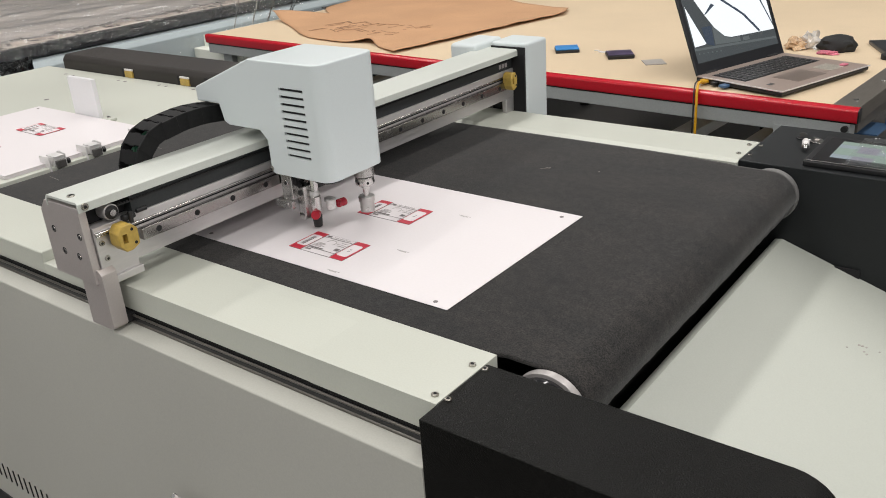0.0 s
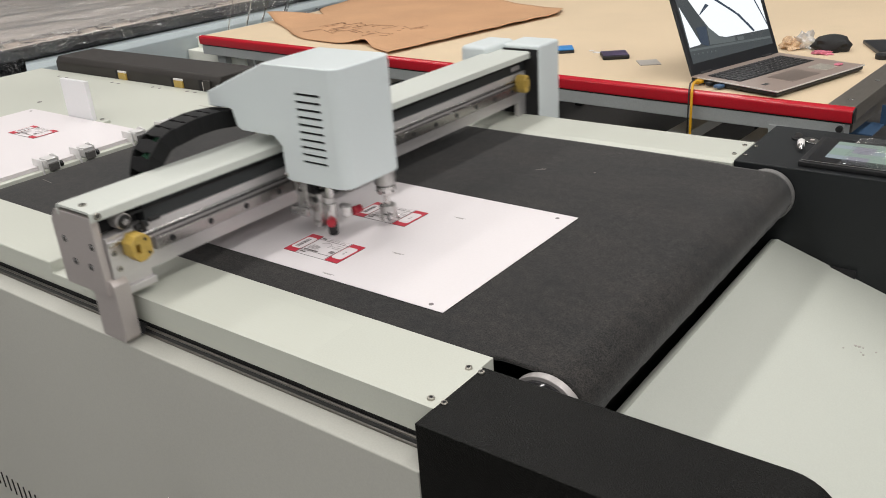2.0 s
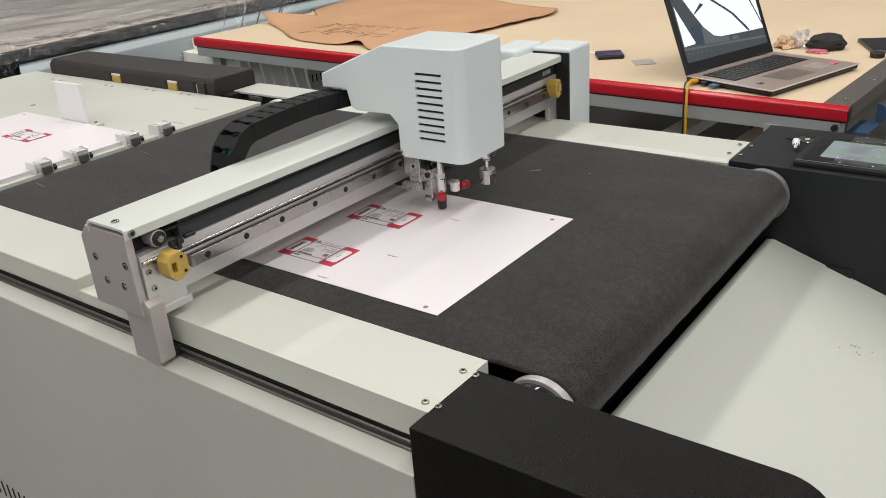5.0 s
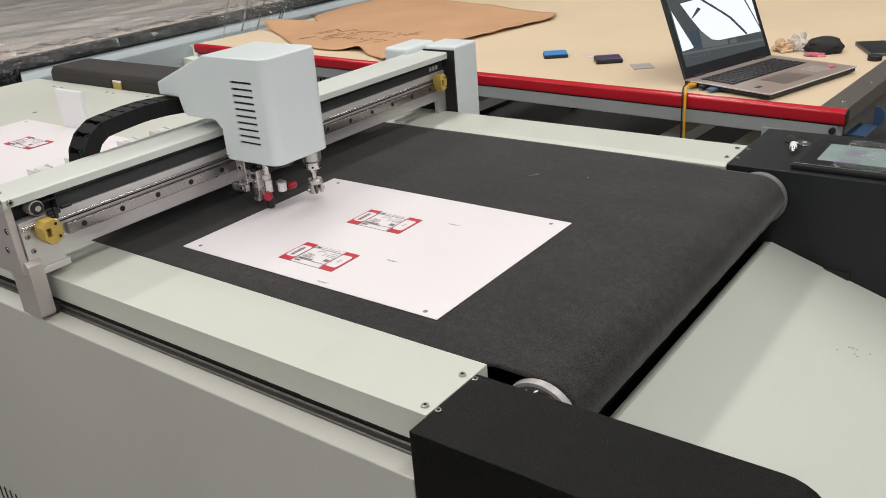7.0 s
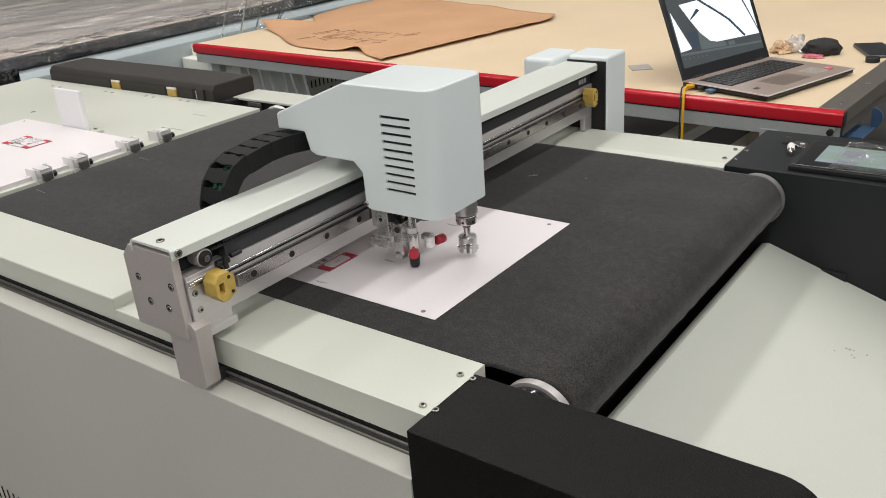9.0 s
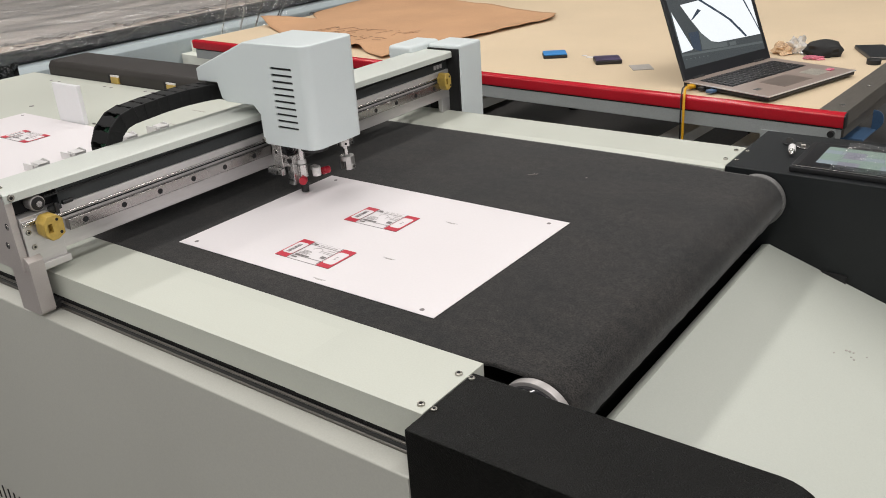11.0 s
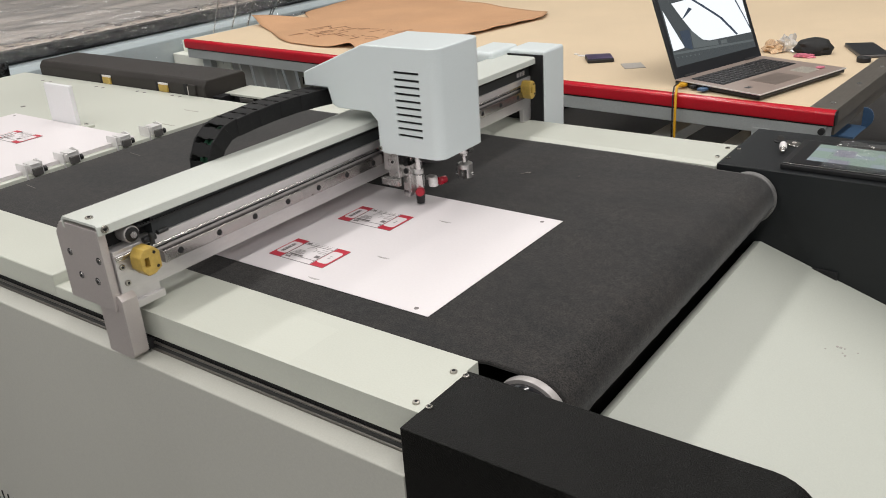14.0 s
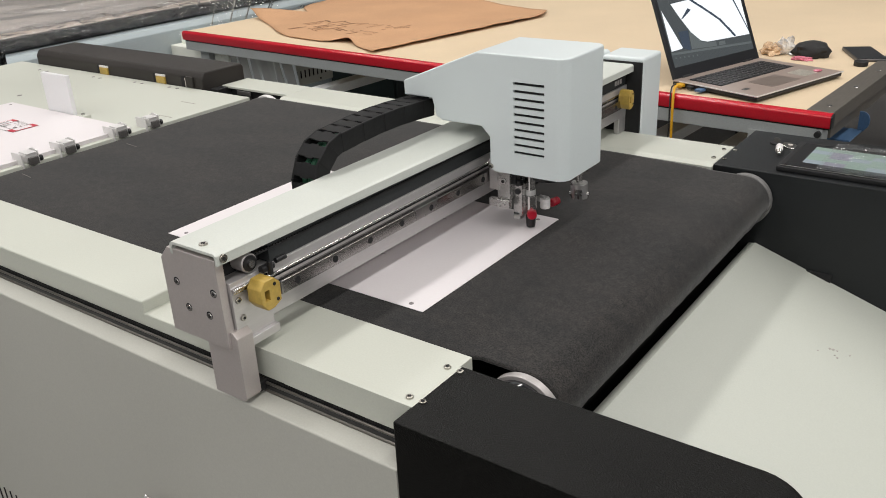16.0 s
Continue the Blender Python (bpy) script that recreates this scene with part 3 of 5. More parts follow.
def label_print(parent, x0, y0, z, w=0.098, h=0.056):
    """One printed label: red end blocks with rounded white windows, bars for the small writing."""
    e = 0.0003
    lp = part("label_border", box(x0, x0 + w, y0, y0 + h, z, z + e), DARKINK, parent, "printed red and white label")
    part("label_ground", box(x0 + 0.0008, x0 + w - 0.0008, y0 + 0.0008, y0 + h - 0.0008, z + e, z + 2 * e), PAPER, lp)
    part("label_end", box(x0, x0 + 0.022, y0, y0 + h, z + 2 * e, z + 3 * e), REDINK, lp, "red printed block")
    part("label_end", box(x0 + w - 0.022, x0 + w, y0, y0 + h, z + 2 * e, z + 3 * e), REDINK, lp, "red printed block")

    def window(xa, xb, ya, yb):
        r = 0.004
        pts = []
        for cx, cy, a0 in ((xb - r, yb - r, 0), (xa + r, yb - r, 90), (xa + r, ya + r, 180), (xb - r, ya + r, 270)):
            pts += [(cx + r * math.cos(radians(a0 + k * 30)), cy + r * math.sin(radians(a0 + k * 30))) for k in range(4)]
        return prism(pts, z + 3 * e, z + 4 * e, "z")
    part("label_window", window(x0 + 0.0026, x0 + 0.0208, y0 + 0.0105, y0 + h - 0.0100), PAPER, lp)
    part("label_window", window(x0 + w - 0.0208, x0 + w - 0.0026, y0 + 0.0100, y0 + h - 0.0100), PAPER, lp)
    b = bmesh.new()
    for i in range(14):
        y = y0 + 0.014 + i * 0.0019
        box(x0 + 0.008, x0 + 0.014, y, y + (0.0012 if i % 3 else 0.0006), z + 4 * e, z + 5 * e, bm=b)
    part("bar_code", b, DARKINK, lp)
    part("print_rule", box(x0 + 0.0222, x0 + 0.0230, y0 + 0.001, y0 + h - 0.001, z + 4 * e, z + 5 * e), DARKINK, lp)
    part("print_rule", box(x0 + w - 0.0230, x0 + w - 0.0222, y0 + 0.001, y0 + h - 0.001, z + 4 * e, z + 5 * e), DARKINK, lp)
    part("print_rule", box(x0 + 0.023, x0 + w - 0.023, y0 + 0.0102, y0 + 0.0108, z + 4 * e, z + 5 * e), DARKINK, lp)
    part("print_rule", box(x0 + 0.023, x0 + w - 0.023, y0 + 0.0460, y0 + 0.0465, z + 4 * e, z + 5 * e), DARKINK, lp)
    bars = [(0.026, 0.0045, 0.030, 0.0085, DARKINK), (0.031, 0.0045, 0.035, 0.0085, DARKINK), (0.026, 0.0125, 0.034, 0.0160, DARKINK), (0.0348, 0.0125, 0.043, 0.0160, DARKINK), (0.0438, 0.0125, 0.050, 0.0160, DARKINK),
            (0.0655, 0.018, 0.0725, 0.0265, DARKINK), (0.027, 0.0180, 0.042, 0.0192, GREYINK), (0.027, 0.0205, 0.046, 0.0216, GREYINK), (0.027, 0.0230, 0.040, 0.0241, GREYINK), (0.029, 0.0255, 0.044, 0.0266, GREYINK), (0.029, 0.0280, 0.041, 0.0291, GREYINK),
            (0.060, 0.0310, 0.073, 0.0322, GREYINK), (0.056, 0.0350, 0.062, 0.0362, GREYINK), (0.064, 0.0350, 0.073, 0.0362, GREYINK), (0.060, 0.0405, 0.072, 0.0414, GREYINK), (0.026, 0.0485, 0.033, 0.0530, DARKINK),
            (0.038, 0.0500, 0.046, 0.0512, GREYINK), (0.048, 0.0500, 0.057, 0.0512, GREYINK), (0.059, 0.0500, 0.068, 0.0512, GREYINK), (0.085, 0.024, 0.088, 0.0285, GREYINK), (0.0845, 0.0300, 0.0878, 0.0325, GREYINK)]
    for a, c, d, f, m in bars:
        part("print_bar", box(x0 + a, x0 + d, y0 + c, y0 + c + 0.72 * (f - c), z + 4 * e, z + 5 * e), m, lp)
    arc = bmesh.new()
    pts = [(x0 + 0.046 + 0.008 * math.cos(radians(a)), y0 + 0.034 + 0.008 * math.sin(radians(a))) for a in range(-30, 171, 20)]
    for (xa, ya), (xb, yb) in zip(pts, pts[1:]):
        q = Vector((xb - xa, yb - ya, 0))
        box(0, q.length, -0.0004, 0.0004, 0, e, bm=arc, m=Matrix.Translation((xa, ya, z + 4 * e)) @ pose(0, 0, 0, 0, 0, math.degrees(math.atan2(q.y, q.x))))
    part("print_arc", arc, GREYINK, lp)


def card_sheet():
    sh = thing("card_sheet", "white printed card sheet lying on the belt", "sheet", "printed sheets")
    x0, x1, y0, y1 = -0.5575, -0.1045, 0.0545, 0.3715
    z = 0.8967
    part("card", box(x0, x1, y0, y1, z, z + 0.0006), PAPER, sh)
    for x, y in ((-0.129, 0.356), (-0.128, 0.064), (-0.535, 0.068), (-0.534, 0.356)):
        part("register_mark", rod((x, y, z + 0.0006), (x, y, z + 0.0009), 0.003, 16), DARKINK, sh)
    for y in (0.091, 0.229):
        label_print(sh, -0.4000, y + 0.0005, z + 0.0006)
    for x, y in ((-0.261, 0.293), (-0.262, 0.155), (-0.301, 0.064)):
        part("print_bar", box(x, x + 0.020, y, y + 0.0010, z + 0.0006, z + 0.0009), GREYINK, sh)
        part("print_bar", box(x + 0.004, x + 0.016, y - 0.0016, y - 0.0008, z + 0.0006, z + 0.0009), CARDGREY, sh)


def card_stack():
    st = thing("card_stack", "stack of white printed card sheets on the loading bed", "stack", "printed sheets")
    x0, x1, y0, y1 = -1.510, -1.064, 0.04, 0.356
    for i in range(6):
        dx, dy = random.uniform(-0.0008, 0.0008), random.uniform(-0.0008, 0.0008)
        part("card", box(x0 + dx, x1 + dx, y0 + dy, y1 + dy, TOP + 0.0003 + i * 0.0012, TOP + 0.0013 + i * 0.0012), PAPER, st)
    z = TOP + 0.0077
    for y in (0.077, 0.215):
        label_print(st, -1.352, y, z)
    for x, y in ((-1.488, 0.341), (-1.088, 0.341)):
        part("register_mark", rod((x, y, z), (x, y, z + 0.0003), 0.003, 16), DARKINK, st)


def stop_plate():
    sp = thing("stop_plate", "upright white stop plate on the loading bed", "plate")
    part("plate", box(-1.362, -1.266, 0.358, 0.3675, TOP, 0.990, 0.0015), mat("white_acrylic", (0.78, 0.78, 0.79), 0.3, var=0.01), sp)
    f = part("plate_foot", box(-1.264, -1.236, 0.360, 0.380, TOP, 0.906, 0.001), PAINT, sp)
    part("foot_screw", rod((-1.25, 0.370, 0.906), (-1.25, 0.370, 0.909), 0.004, 12), STEEL, f)


# ---- the gantry: local x = 0 is the front of its rail ----
def gantry():
    g = thing("gantry", "aluminium gantry beam with pale cover spanning the belt", "gantry")
    # near end plate with chamfered upper back corner
    pl = part("end_plate", prism([(-0.0995, 0.915), (-0.0995, 1.000), (-0.0865, 1.0145), (-0.0140, 1.0145), (-0.0115, 0.915)], -0.139, -0.1285, "y", 0.0008, 1), ANOD, g, "anodised aluminium end plate")
    for x, z in ((-0.0795, 0.977), (-0.0225, 0.977), (-0.0665, 0.950), (-0.0345, 0.949)):
        rim = part("bolt", rod((x, -0.1393, z), (x, -0.1375, z), 0.0046, 20), GAP, pl)
        part("bolt_head", rod((x + 0.0006, -0.1399, z - 0.0004), (x + 0.0006, -0.1385, z - 0.0004), 0.0036, 18, bevel=0.0005), STEEL, rim)
        part("bolt_socket", rod((x + 0.0006, -0.1402, z - 0.0004), (x + 0.0006, -0.1390, z - 0.0004), 0.0018, 6), GAP, rim)
    # beam profile, with a recess on its upper front
    prof = [(-0.075, 0.928), (-0.010, 0.928), (-0.010, 0.9855), (-0.030, 0.9855), (-0.030, 1.008), (-0.075, 1.008)]
    bm = part("beam", prism(prof, -0.128, 0.83, "y", 0.0008, 1), ALU, g, "long extruded aluminium beam")
    part("beam_groove", box(-0.0105, -0.0092, -0.128, 0.80, 0.9695, 0.9712), GAP, g)
    part("beam_rod", rod((-0.0085, -0.127, 0.9742), (-0.0085, 0.80, 0.9742), 0.0016, 10), STEEL, g, "thin polished rod")
    part("tension_rod", rod((-0.0062, -0.128, 0.9785), (-0.0062, -0.082, 0.9785), 0.0022, 12), STEEL, g)
    # dark boxes fill the recess in place of the shade under the cover
    part("recess_shade", box(-0.0298, -0.0285, -0.128, -0.0702, 0.9858, 1.008), GAP, g)
    part("recess_shade", box(-0.0298, -0.0128, -0.070, 0.7995, 0.9858, 1.008), RECESSM, g)
    part("front_plate", box(-0.0105, -0.0085, -0.1284, -0.078, 0.920, 0.9805, 0.0004), ALU, g)
    for y, z in ((-0.1215, 0.9655), (-0.1185, 0.9445)):
        screw(g, (-0.0085, y, z), (1, 0, 0), 0.0036)
    rl = part("linear_rail", box(-0.0098, 0.0, -0.070, 0.775, 0.9512, 0.9667, 0.0012), RAILM, g, "polished linear guide rail")
    for k in range(14):
        y = -0.0462 + 0.06 * k
        part("rail_hole", rod((-0.001, y, 0.959), (0.0004, y, 0.959), 0.0040, 18), GAP, rl)
    # cover with a front lip
    b = prism([(-0.080, 1.0085), (-0.080, 1.0185), (-0.076, 1.0225), (-0.001, 1.0225), (0.002, 1.0200), (0.002, 1.0098), (0.0, 1.0098), (-0.0005, 1.0180), (-0.002, 1.0195), (-0.074, 1.0195), (-0.077, 1.0165), (-0.077, 1.0085)], -0.1395, 0.83, "y")
    for v in b.verts:
        # the lip runs in slightly towards the near end
        if v.co.x > -0.01 and v.co.y < 0:
            v.co.x -= 0.011
    cv = part("beam_cover", b, BEAMP, g, "long pale painted beam cover")
    screw(cv, (-0.040, -0.128, 1.0222), (0, 0, 1), 0.0046)
    screw(cv, (-0.0090, -0.131, 1.0160), (1, 0, 0), 0.0046)
    # toothed belt and pulley in the recess
    b = bmesh.new()
    box(-0.0126, -0.0108, -0.10, 0.795, 1.0015, 1.0028, bm=b)
    for i in range(220):
        y = -0.10 + i * 0.004
        box(-0.0126, -0.0108, y, y + 0.002, 1.0028, 1.0046, bm=b)
    part("drive_belt", b, RUBBER, g, "black toothed drive belt")
    pu = part("pulley", rod((-0.028, -0.099, 0.9975), (-0.010, -0.099, 0.9975), 0.0102, 28, bevel=0.001), RINGM, g)
    part("pulley_flange", rod((-0.0105, -0.099, 0.9975), (-0.0088, -0.099, 0.9975), 0.0086, 28), BLACK, pu)
    part("pulley_axle", rod((-0.0088, -0.099, 0.9975), (-0.0060, -0.099, 0.9975), 0.0040, 18), STEEL, pu)
    tn = part("belt_clamp", box(-0.010, -0.002, -0.090, -0.072, 0.983, 0.990, 0.002), BLACK, g, "black belt tension clamp")
    part("clamp_screw", rod((-0.004, -0.070, 0.990), (-0.004, -0.056, 0.990), 0.0030, 12), BLACK, tn)
    part("clamp_wing", box(-0.004, 0.001, -0.083, -0.078, 0.979, 0.994, 0.0012), BLACK, tn)
    # yellow end stops: octagonal block with a square pocket
    def stop(y, k):
        oc = [(y - 0.0170 * k, 0.962), (y - 0.0170 * k, 0.977), (y - 0.009 * k, 0.9855), (y + 0.007 * k, 0.9855), (y + 0.0160 * k, 0.978), (y + 0.0160 * k, 0.958), (y + 0.003 * k, 0.9525), (y - 0.008 * k, 0.9525)]
        s = part("end_stop", prism(oc, -0.004, 0.017, "x", 0.0012, 1), BRASS, g, "yellow moulded end stop block")
        cut(s, box(0.008, 0.04, y - 0.011 * k, y - 0.003 * k, 0.9635, 0.9755))
        for dy, z in ((0.006 * k, 0.979), (0.009 * k, 0.961)):
            part("stop_screw", rod((0.0160, y + dy, z), (0.0176, y + dy, z), 0.0020, 12), GAP, s)
    stop(-0.0985, 0.82)
    stop(0.760, 0.62)
    # lower bracket and foot reaching down to the guide rail
    part("lower_block", box(-0.060, -0.003, -0.126, -0.076, 0.911, 0.9205, 0.0008), ALU, g)
    part("foot", prism([(-0.050, 0.8525), (-0.006, 0.8525), (-0.002, 0.857), (-0.002, 0.928), (-0.008, 0.934), (-0.050, 0.934)], -0.1355, -0.1145, "y", 0.0008), ANOD, g, "machined aluminium foot")
    part("foot_slider", box(-0.045, -0.004, -0.1145, -0.1030, 0.853, 0.864, 0.001), BLACK, g)
    # sliding length of the side cover that travels with the gantry
    part("sliding_cover", box(-0.98, -0.212, -0.1028, -0.0008, 0.8690, 0.9003, 0.0025), PAINT, g, "pale painted sliding cover")
    part("sliding_cover", box(-0.095, 0.455, -0.1024, -0.0215, 0.8664, 0.8999), PAINT, g, "pale painted sliding cover")
    # far end housing
    fb = part("end_housing", box(-0.062, 0.020, 0.800, 0.878, 0.80, 1.0335, 0.006, 3), HEADP, g, "pale rounded end housing")
    part("motor_cover", box(-0.128, -0.066, 0.750, 0.850, 0.93, 1.0350, 0.008, 3), HEADP, g, "pale rounded motor cover")
    part("housing_seal", box(-0.060, 0.017, 0.7965, 0.8005, 0.880, 1.0258), GAP, g)
    part("far_bracket", box(-0.020, -0.0102, 0.770, 0.7980, 0.9005, 0.9279, 0.001), ALU, g)
    for k in range(3):
        part("print_bar", box(-0.0127, -0.0120, 0.752 + k * 0.010, 0.759 + k * 0.010, 0.991, 0.999), GREYINK, g)
    return g


# ---- the tool head: local x from the rail front, y from its vented face ----
TOOLALU = mat("machined_tool_metal", (0.52, 0.51, 0.50), 0.27, 0.85, var=0.05, scale=30, fine=300)


CUTTER_AXIS = (0.1095, 0.0945)


def head():
    h = thing("tool_head", "pale blue-white tool head hood with vent slots", "tool head")
    prof = [(-0.113, 1.070), (-0.113, 1.0905), (-0.108, 1.0925), (0.008, 1.1385), (0.138, 1.1390), (0.138, 0.984), (0.034, 0.983), (0.0255, 0.987), (0.0255, 1.029),
            (0.0130, 1.0415), (-0.050, 1.0415), (-0.060, 1.046), (-0.066, 1.0705)]
    b = prism(prof, 0.0, 0.110, "y")
    up = [e for e in b.edges if abs((e.verts[0].co - e.verts[1].co).y) < 1e-5 and e.verts[0].co.x > 0.137 and e.verts[1].co.x > 0.137]
    bmesh.ops.bevel(b, geom=up, offset=0.016, segments=6, affect="EDGES", profile=0.5)
    rest = [e for e in b.edges if len(e.link_faces) == 2 and e.calc_face_angle() > radians(50) and max(v.co.z for v in e.verts) > 1.0]
    bmesh.ops.bevel(b, geom=rest, offset=0.0025, segments=2, affect="EDGES", profile=0.5)
    hood = part("hood", b, HEADP, h, "pale painted rounded sheet hood")
    c = bmesh.new()
    for i in range(10):
        z = 1.1035 - i * 0.00995
        x = 0.0628 + i * 0.00005
        box(x, x + 0.0445, -0.005, 0.008, z - 0.0019, z + 0.0019, bm=c)
    cut(hood, c)
    for i in range(10):
        z = 1.1035 - i * 0.00995
        part("vent_slot", box(0.0629, 0.1072, 0.0030, 0.0079, z - 0.00185, z + 0.00185), GAP, hood)
    screw(hood, (0.0275, 0.0, 0.9895), (0, -1, 0), 0.0036)
    part("underside", box(0.035, 0.126, 0.010, 0.100, 0.9815, 0.9855), GAP, h)
    part("carriage", box(0.0015, 0.024, 0.034, 0.080, 0.942, 0.986, 0.001), ALU, h)
    # marking tool: bracket, clamp bar, pen in its sleeve
    br = part("tool_bracket", box(0.030, 0.050, 0.010, 0.028, 0.942, 0.985, 0.0012), TOOLALU, h, "machined aluminium bracket")
    part("bracket_screw", rod((0.040, 0.0085, 0.967), (0.040, 0.0105, 0.967), 0.0042, 18, bevel=0.0006), STEEL, br)
    part("bracket_web", prism([(0.046, 0.985), (0.066, 0.985), (0.056, 0.955), (0.056, 0.932), (0.048, 0.932)], 0.026, 0.034, "y", 0.0006, 1), TOOLALU, br)
    bar = part("clamp_bar", box(0.020, 0.052, 0.004, 0.012, 0.931, 0.942, 0.0008), TOOLALU, h)
    part("bar_screw", rod((0.043, 0.0025, 0.936), (0.043, 0.0045, 0.936), 0.0026, 12), STEEL, bar)
    part("tool_arm", box(0.050, 0.064, 0.018, 0.032, 0.918, 0.962, 0.001), TOOLALU, h)
    part("tool_arm", box(0.050, 0.061, 0.018, 0.030, 0.9125, 0.923, 0.001), TOOLALU, h)
    px, py = 0.068, 0.034
    pen = part("marking_pen", rod((px, py, 0.944), (px, py, 0.985), 0.0062, 20), STEEL, h, "steel marking pen holder")
    part("pen_sleeve", rod((px, py, 0.924), (px, py, 0.9455), 0.0080, 24, bevel=0.0012), STEEL, pen)
    part("pen_ring", rod((px, py, 0.9455), (px, py, 0.953), 0.0070, 24, bevel=0.0008), CLAMPM, pen)
    part("pen_tip", rod((px, py, 0.8988), (px, py, 0.9165), 0.0060, 20, 0.0074, bevel=0.0012), BLACK, pen, "black rubber pen tip")
    part("thumb_knob", rod((px + 0.009, py - 0.012, 0.9205), (px + 0.003, py - 0.003, 0.9205), 0.0066, 20, bevel=0.0015), REDKNOB, pen, "red thumb knob")
    for i in range(3):
        part("valve_port", rod((0.058, 0.028, 0.974 - i * 0.011), (0.058, 0.0245, 0.974 - i * 0.011), 0.0036, 16, bevel=0.0005), BLACK, pen)
    part("tool_back", box(0.032, 0.062, 0.036, 0.080, 0.950, 0.984, 0.002), BLACK, h)
    # second holder with its red knob
    s2 = part("second_holder", rod((0.080, 0.052, 0.922), (0.080, 0.052, 0.936), 0.0070, 22, bevel=0.001), WHITEPL, h, "white tool sleeve")
    part("holder_arm", box(0.068, 0.082, 0.050, 0.060, 0.930, 0.937, 0.001), ALU, s2)
    part("thumb_knob", rod((0.085, 0.059, 0.9275), (0.088, 0.073, 0.9275), 0.0060, 20, bevel=0.0015), REDKNOB, s2, "red thumb knob")
    part("black_motor", rod((0.085, 0.05, 0.966), (0.085, 0.05, 0.985), 0.022, 28, bevel=0.003), BLACK, h)
    # spindle with the wheel cutter, which rises and falls
    part("motor_plate", box(0.078, 0.104, 0.060, 0.088, 0.9765, 0.9795, 0.0006), TOOLALU, h)
    for k in range(3):
        part("hose_ring", rod((0.0575, 0.0185, 0.976 - k * 0.0115), (0.0575, 0.0165, 0.976 - k * 0.0115), 0.0042, 16), BLACK, h)
    part("bracket_gap", box(0.0502, 0.0565, 0.014, 0.030, 0.964, 0.9848), GAP, h)
    part("screw_socket", rod((0.040, 0.0078, 0.967), (0.040, 0.0088, 0.967), 0.0026, 6), GAP, h)
    cx, cy = CUTTER_AXIS
    ct = new("cutter")
    ct.parent = h
    ct["label"] = "polished steel wheel cutter on a spindle"
    part("spindle_body", rod((cx, cy, 0.9575), (cx, cy, 1.000), 0.0150, 32, bevel=0.001), TOOLALU, ct, "polished steel spindle")
    collar = part("cutter_collar", rod((cx, cy, 0.9440), (cx, cy, 0.9560), 0.0134, 30, bevel=0.0014), STEEL, ct)
    part("collar_groove", rod((cx, cy, 0.9545), (cx, cy, 0.9580), 0.0122, 28), DARKSTEEL, collar)
    for k in range(6):
        a = radians(60 * k + 15)
        u = Vector((math.cos(a), math.sin(a), 0))
        p = Vector((cx, cy, 0.9485))
        part("collar_hole", rod(p + u * 0.0125, p + u * 0.0137, 0.0019, 10), GAP, collar)
    part("cutter_neck", rod((cx, cy, 0.922), (cx, cy, 0.9450), 0.0044, 16), STEEL, ct)
    part("neck_nut", rod((cx, cy, 0.9385), (cx, cy, 0.9445), 0.0060, 6, bevel=0.0004), STEEL, ct)
    fork = part("cutter_fork", rod((cx, cy, 0.9040), (cx, cy, 0.9265), 0.0118, 28, bevel=0.0012), TOOLALU, ct)
    cut(fork, box(cx - 0.0058, cx + 0.0058, cy - 0.02, cy + 0.02, 0.895, 0.9190))
    part("cutter_wheel", rod((cx - 0.0014, cy, 0.9110), (cx + 0.0014, cy, 0.9110), 0.0095, 28), DARKSTEEL, ct)
    part("wheel_axle", rod((cx - 0.0136, cy, 0.9095), (cx + 0.0136, cy, 0.9095), 0.0028, 14), STEEL, ct)
    return h, ct


# ---- cable chain behind the beam ----
LINKS, PITCH = 30, 0.0205


def cable_chain():
    ch = thing("cable_chain", "black plastic cable chain carrying green cables", "cable chain")
    t = 0.0120
    meshes = []
    for w in (0.0185, 0.0179):
        b = bmesh.new()
        for s in (-1, 1):
            # side plates that lap over the next link
            box(s * w - 0.002, s * w + 0.002, -0.0128, 0.0128, -t, t, 0.0008, 1, bm=b)
        box(-w, w, -0.0084, 0.0084, t - 0.0028, t - 0.0002, 0.0006, 1, bm=b)
        box(-0.006, 0.006, -0.0098, 0.0098, t - 0.0026, t - 0.0004, bm=b)
        box(-w, w, -0.0055, 0.0055, -t, -t + 0.0028, 0.0006, 1, bm=b)
        meshes.append(finish("link", b, CHAINBLK))
    c = bmesh.new()
    for x in (-0.010, 0.0, 0.011):
        rod((x, -0.0115, -0.003), (x, 0.0115, -0.003), 0.0042, 8, bm=c)
    cm = finish("cable", c, GREENCABLE)
    links = []
    for i in range(LINKS):
        o = new("link", meshes[i % 2])
        o.parent = ch
        k = new("cable", cm)
        k.parent = o
        links.append(o)
    part("chain_tray", box(-0.126, -0.078, 0.02, 0.62, 0.925, 0.930), ANOD, ch)
    return ch, links


def chain_pose(s, yh):
    """Pose of the link s metres from the head end, with the head at yh."""
    R, x, zt = 0.049, -0.0960, 1.0535
    ya, yc = yh + 0.012, 0.5 * yh - 0.017
    run = ya - yc
    if s < run:
        u = s / run
        rise = 0.004
        arch = rise * math.sin(math.pi * u)
        slope = rise * math.pi / run * math.cos(math.pi * u)
        return pose(x, ya - s, zt + arch, -math.degrees(math.atan(slope)))
    s -= run
    if s < math.pi * R:
        a = s / R
        return pose(x, yc - R * math.sin(a), zt - R + R * math.cos(a), math.degrees(a))
    s -= math.pi * R
    return pose(x, yc + s, zt - 2 * R, 179.9)


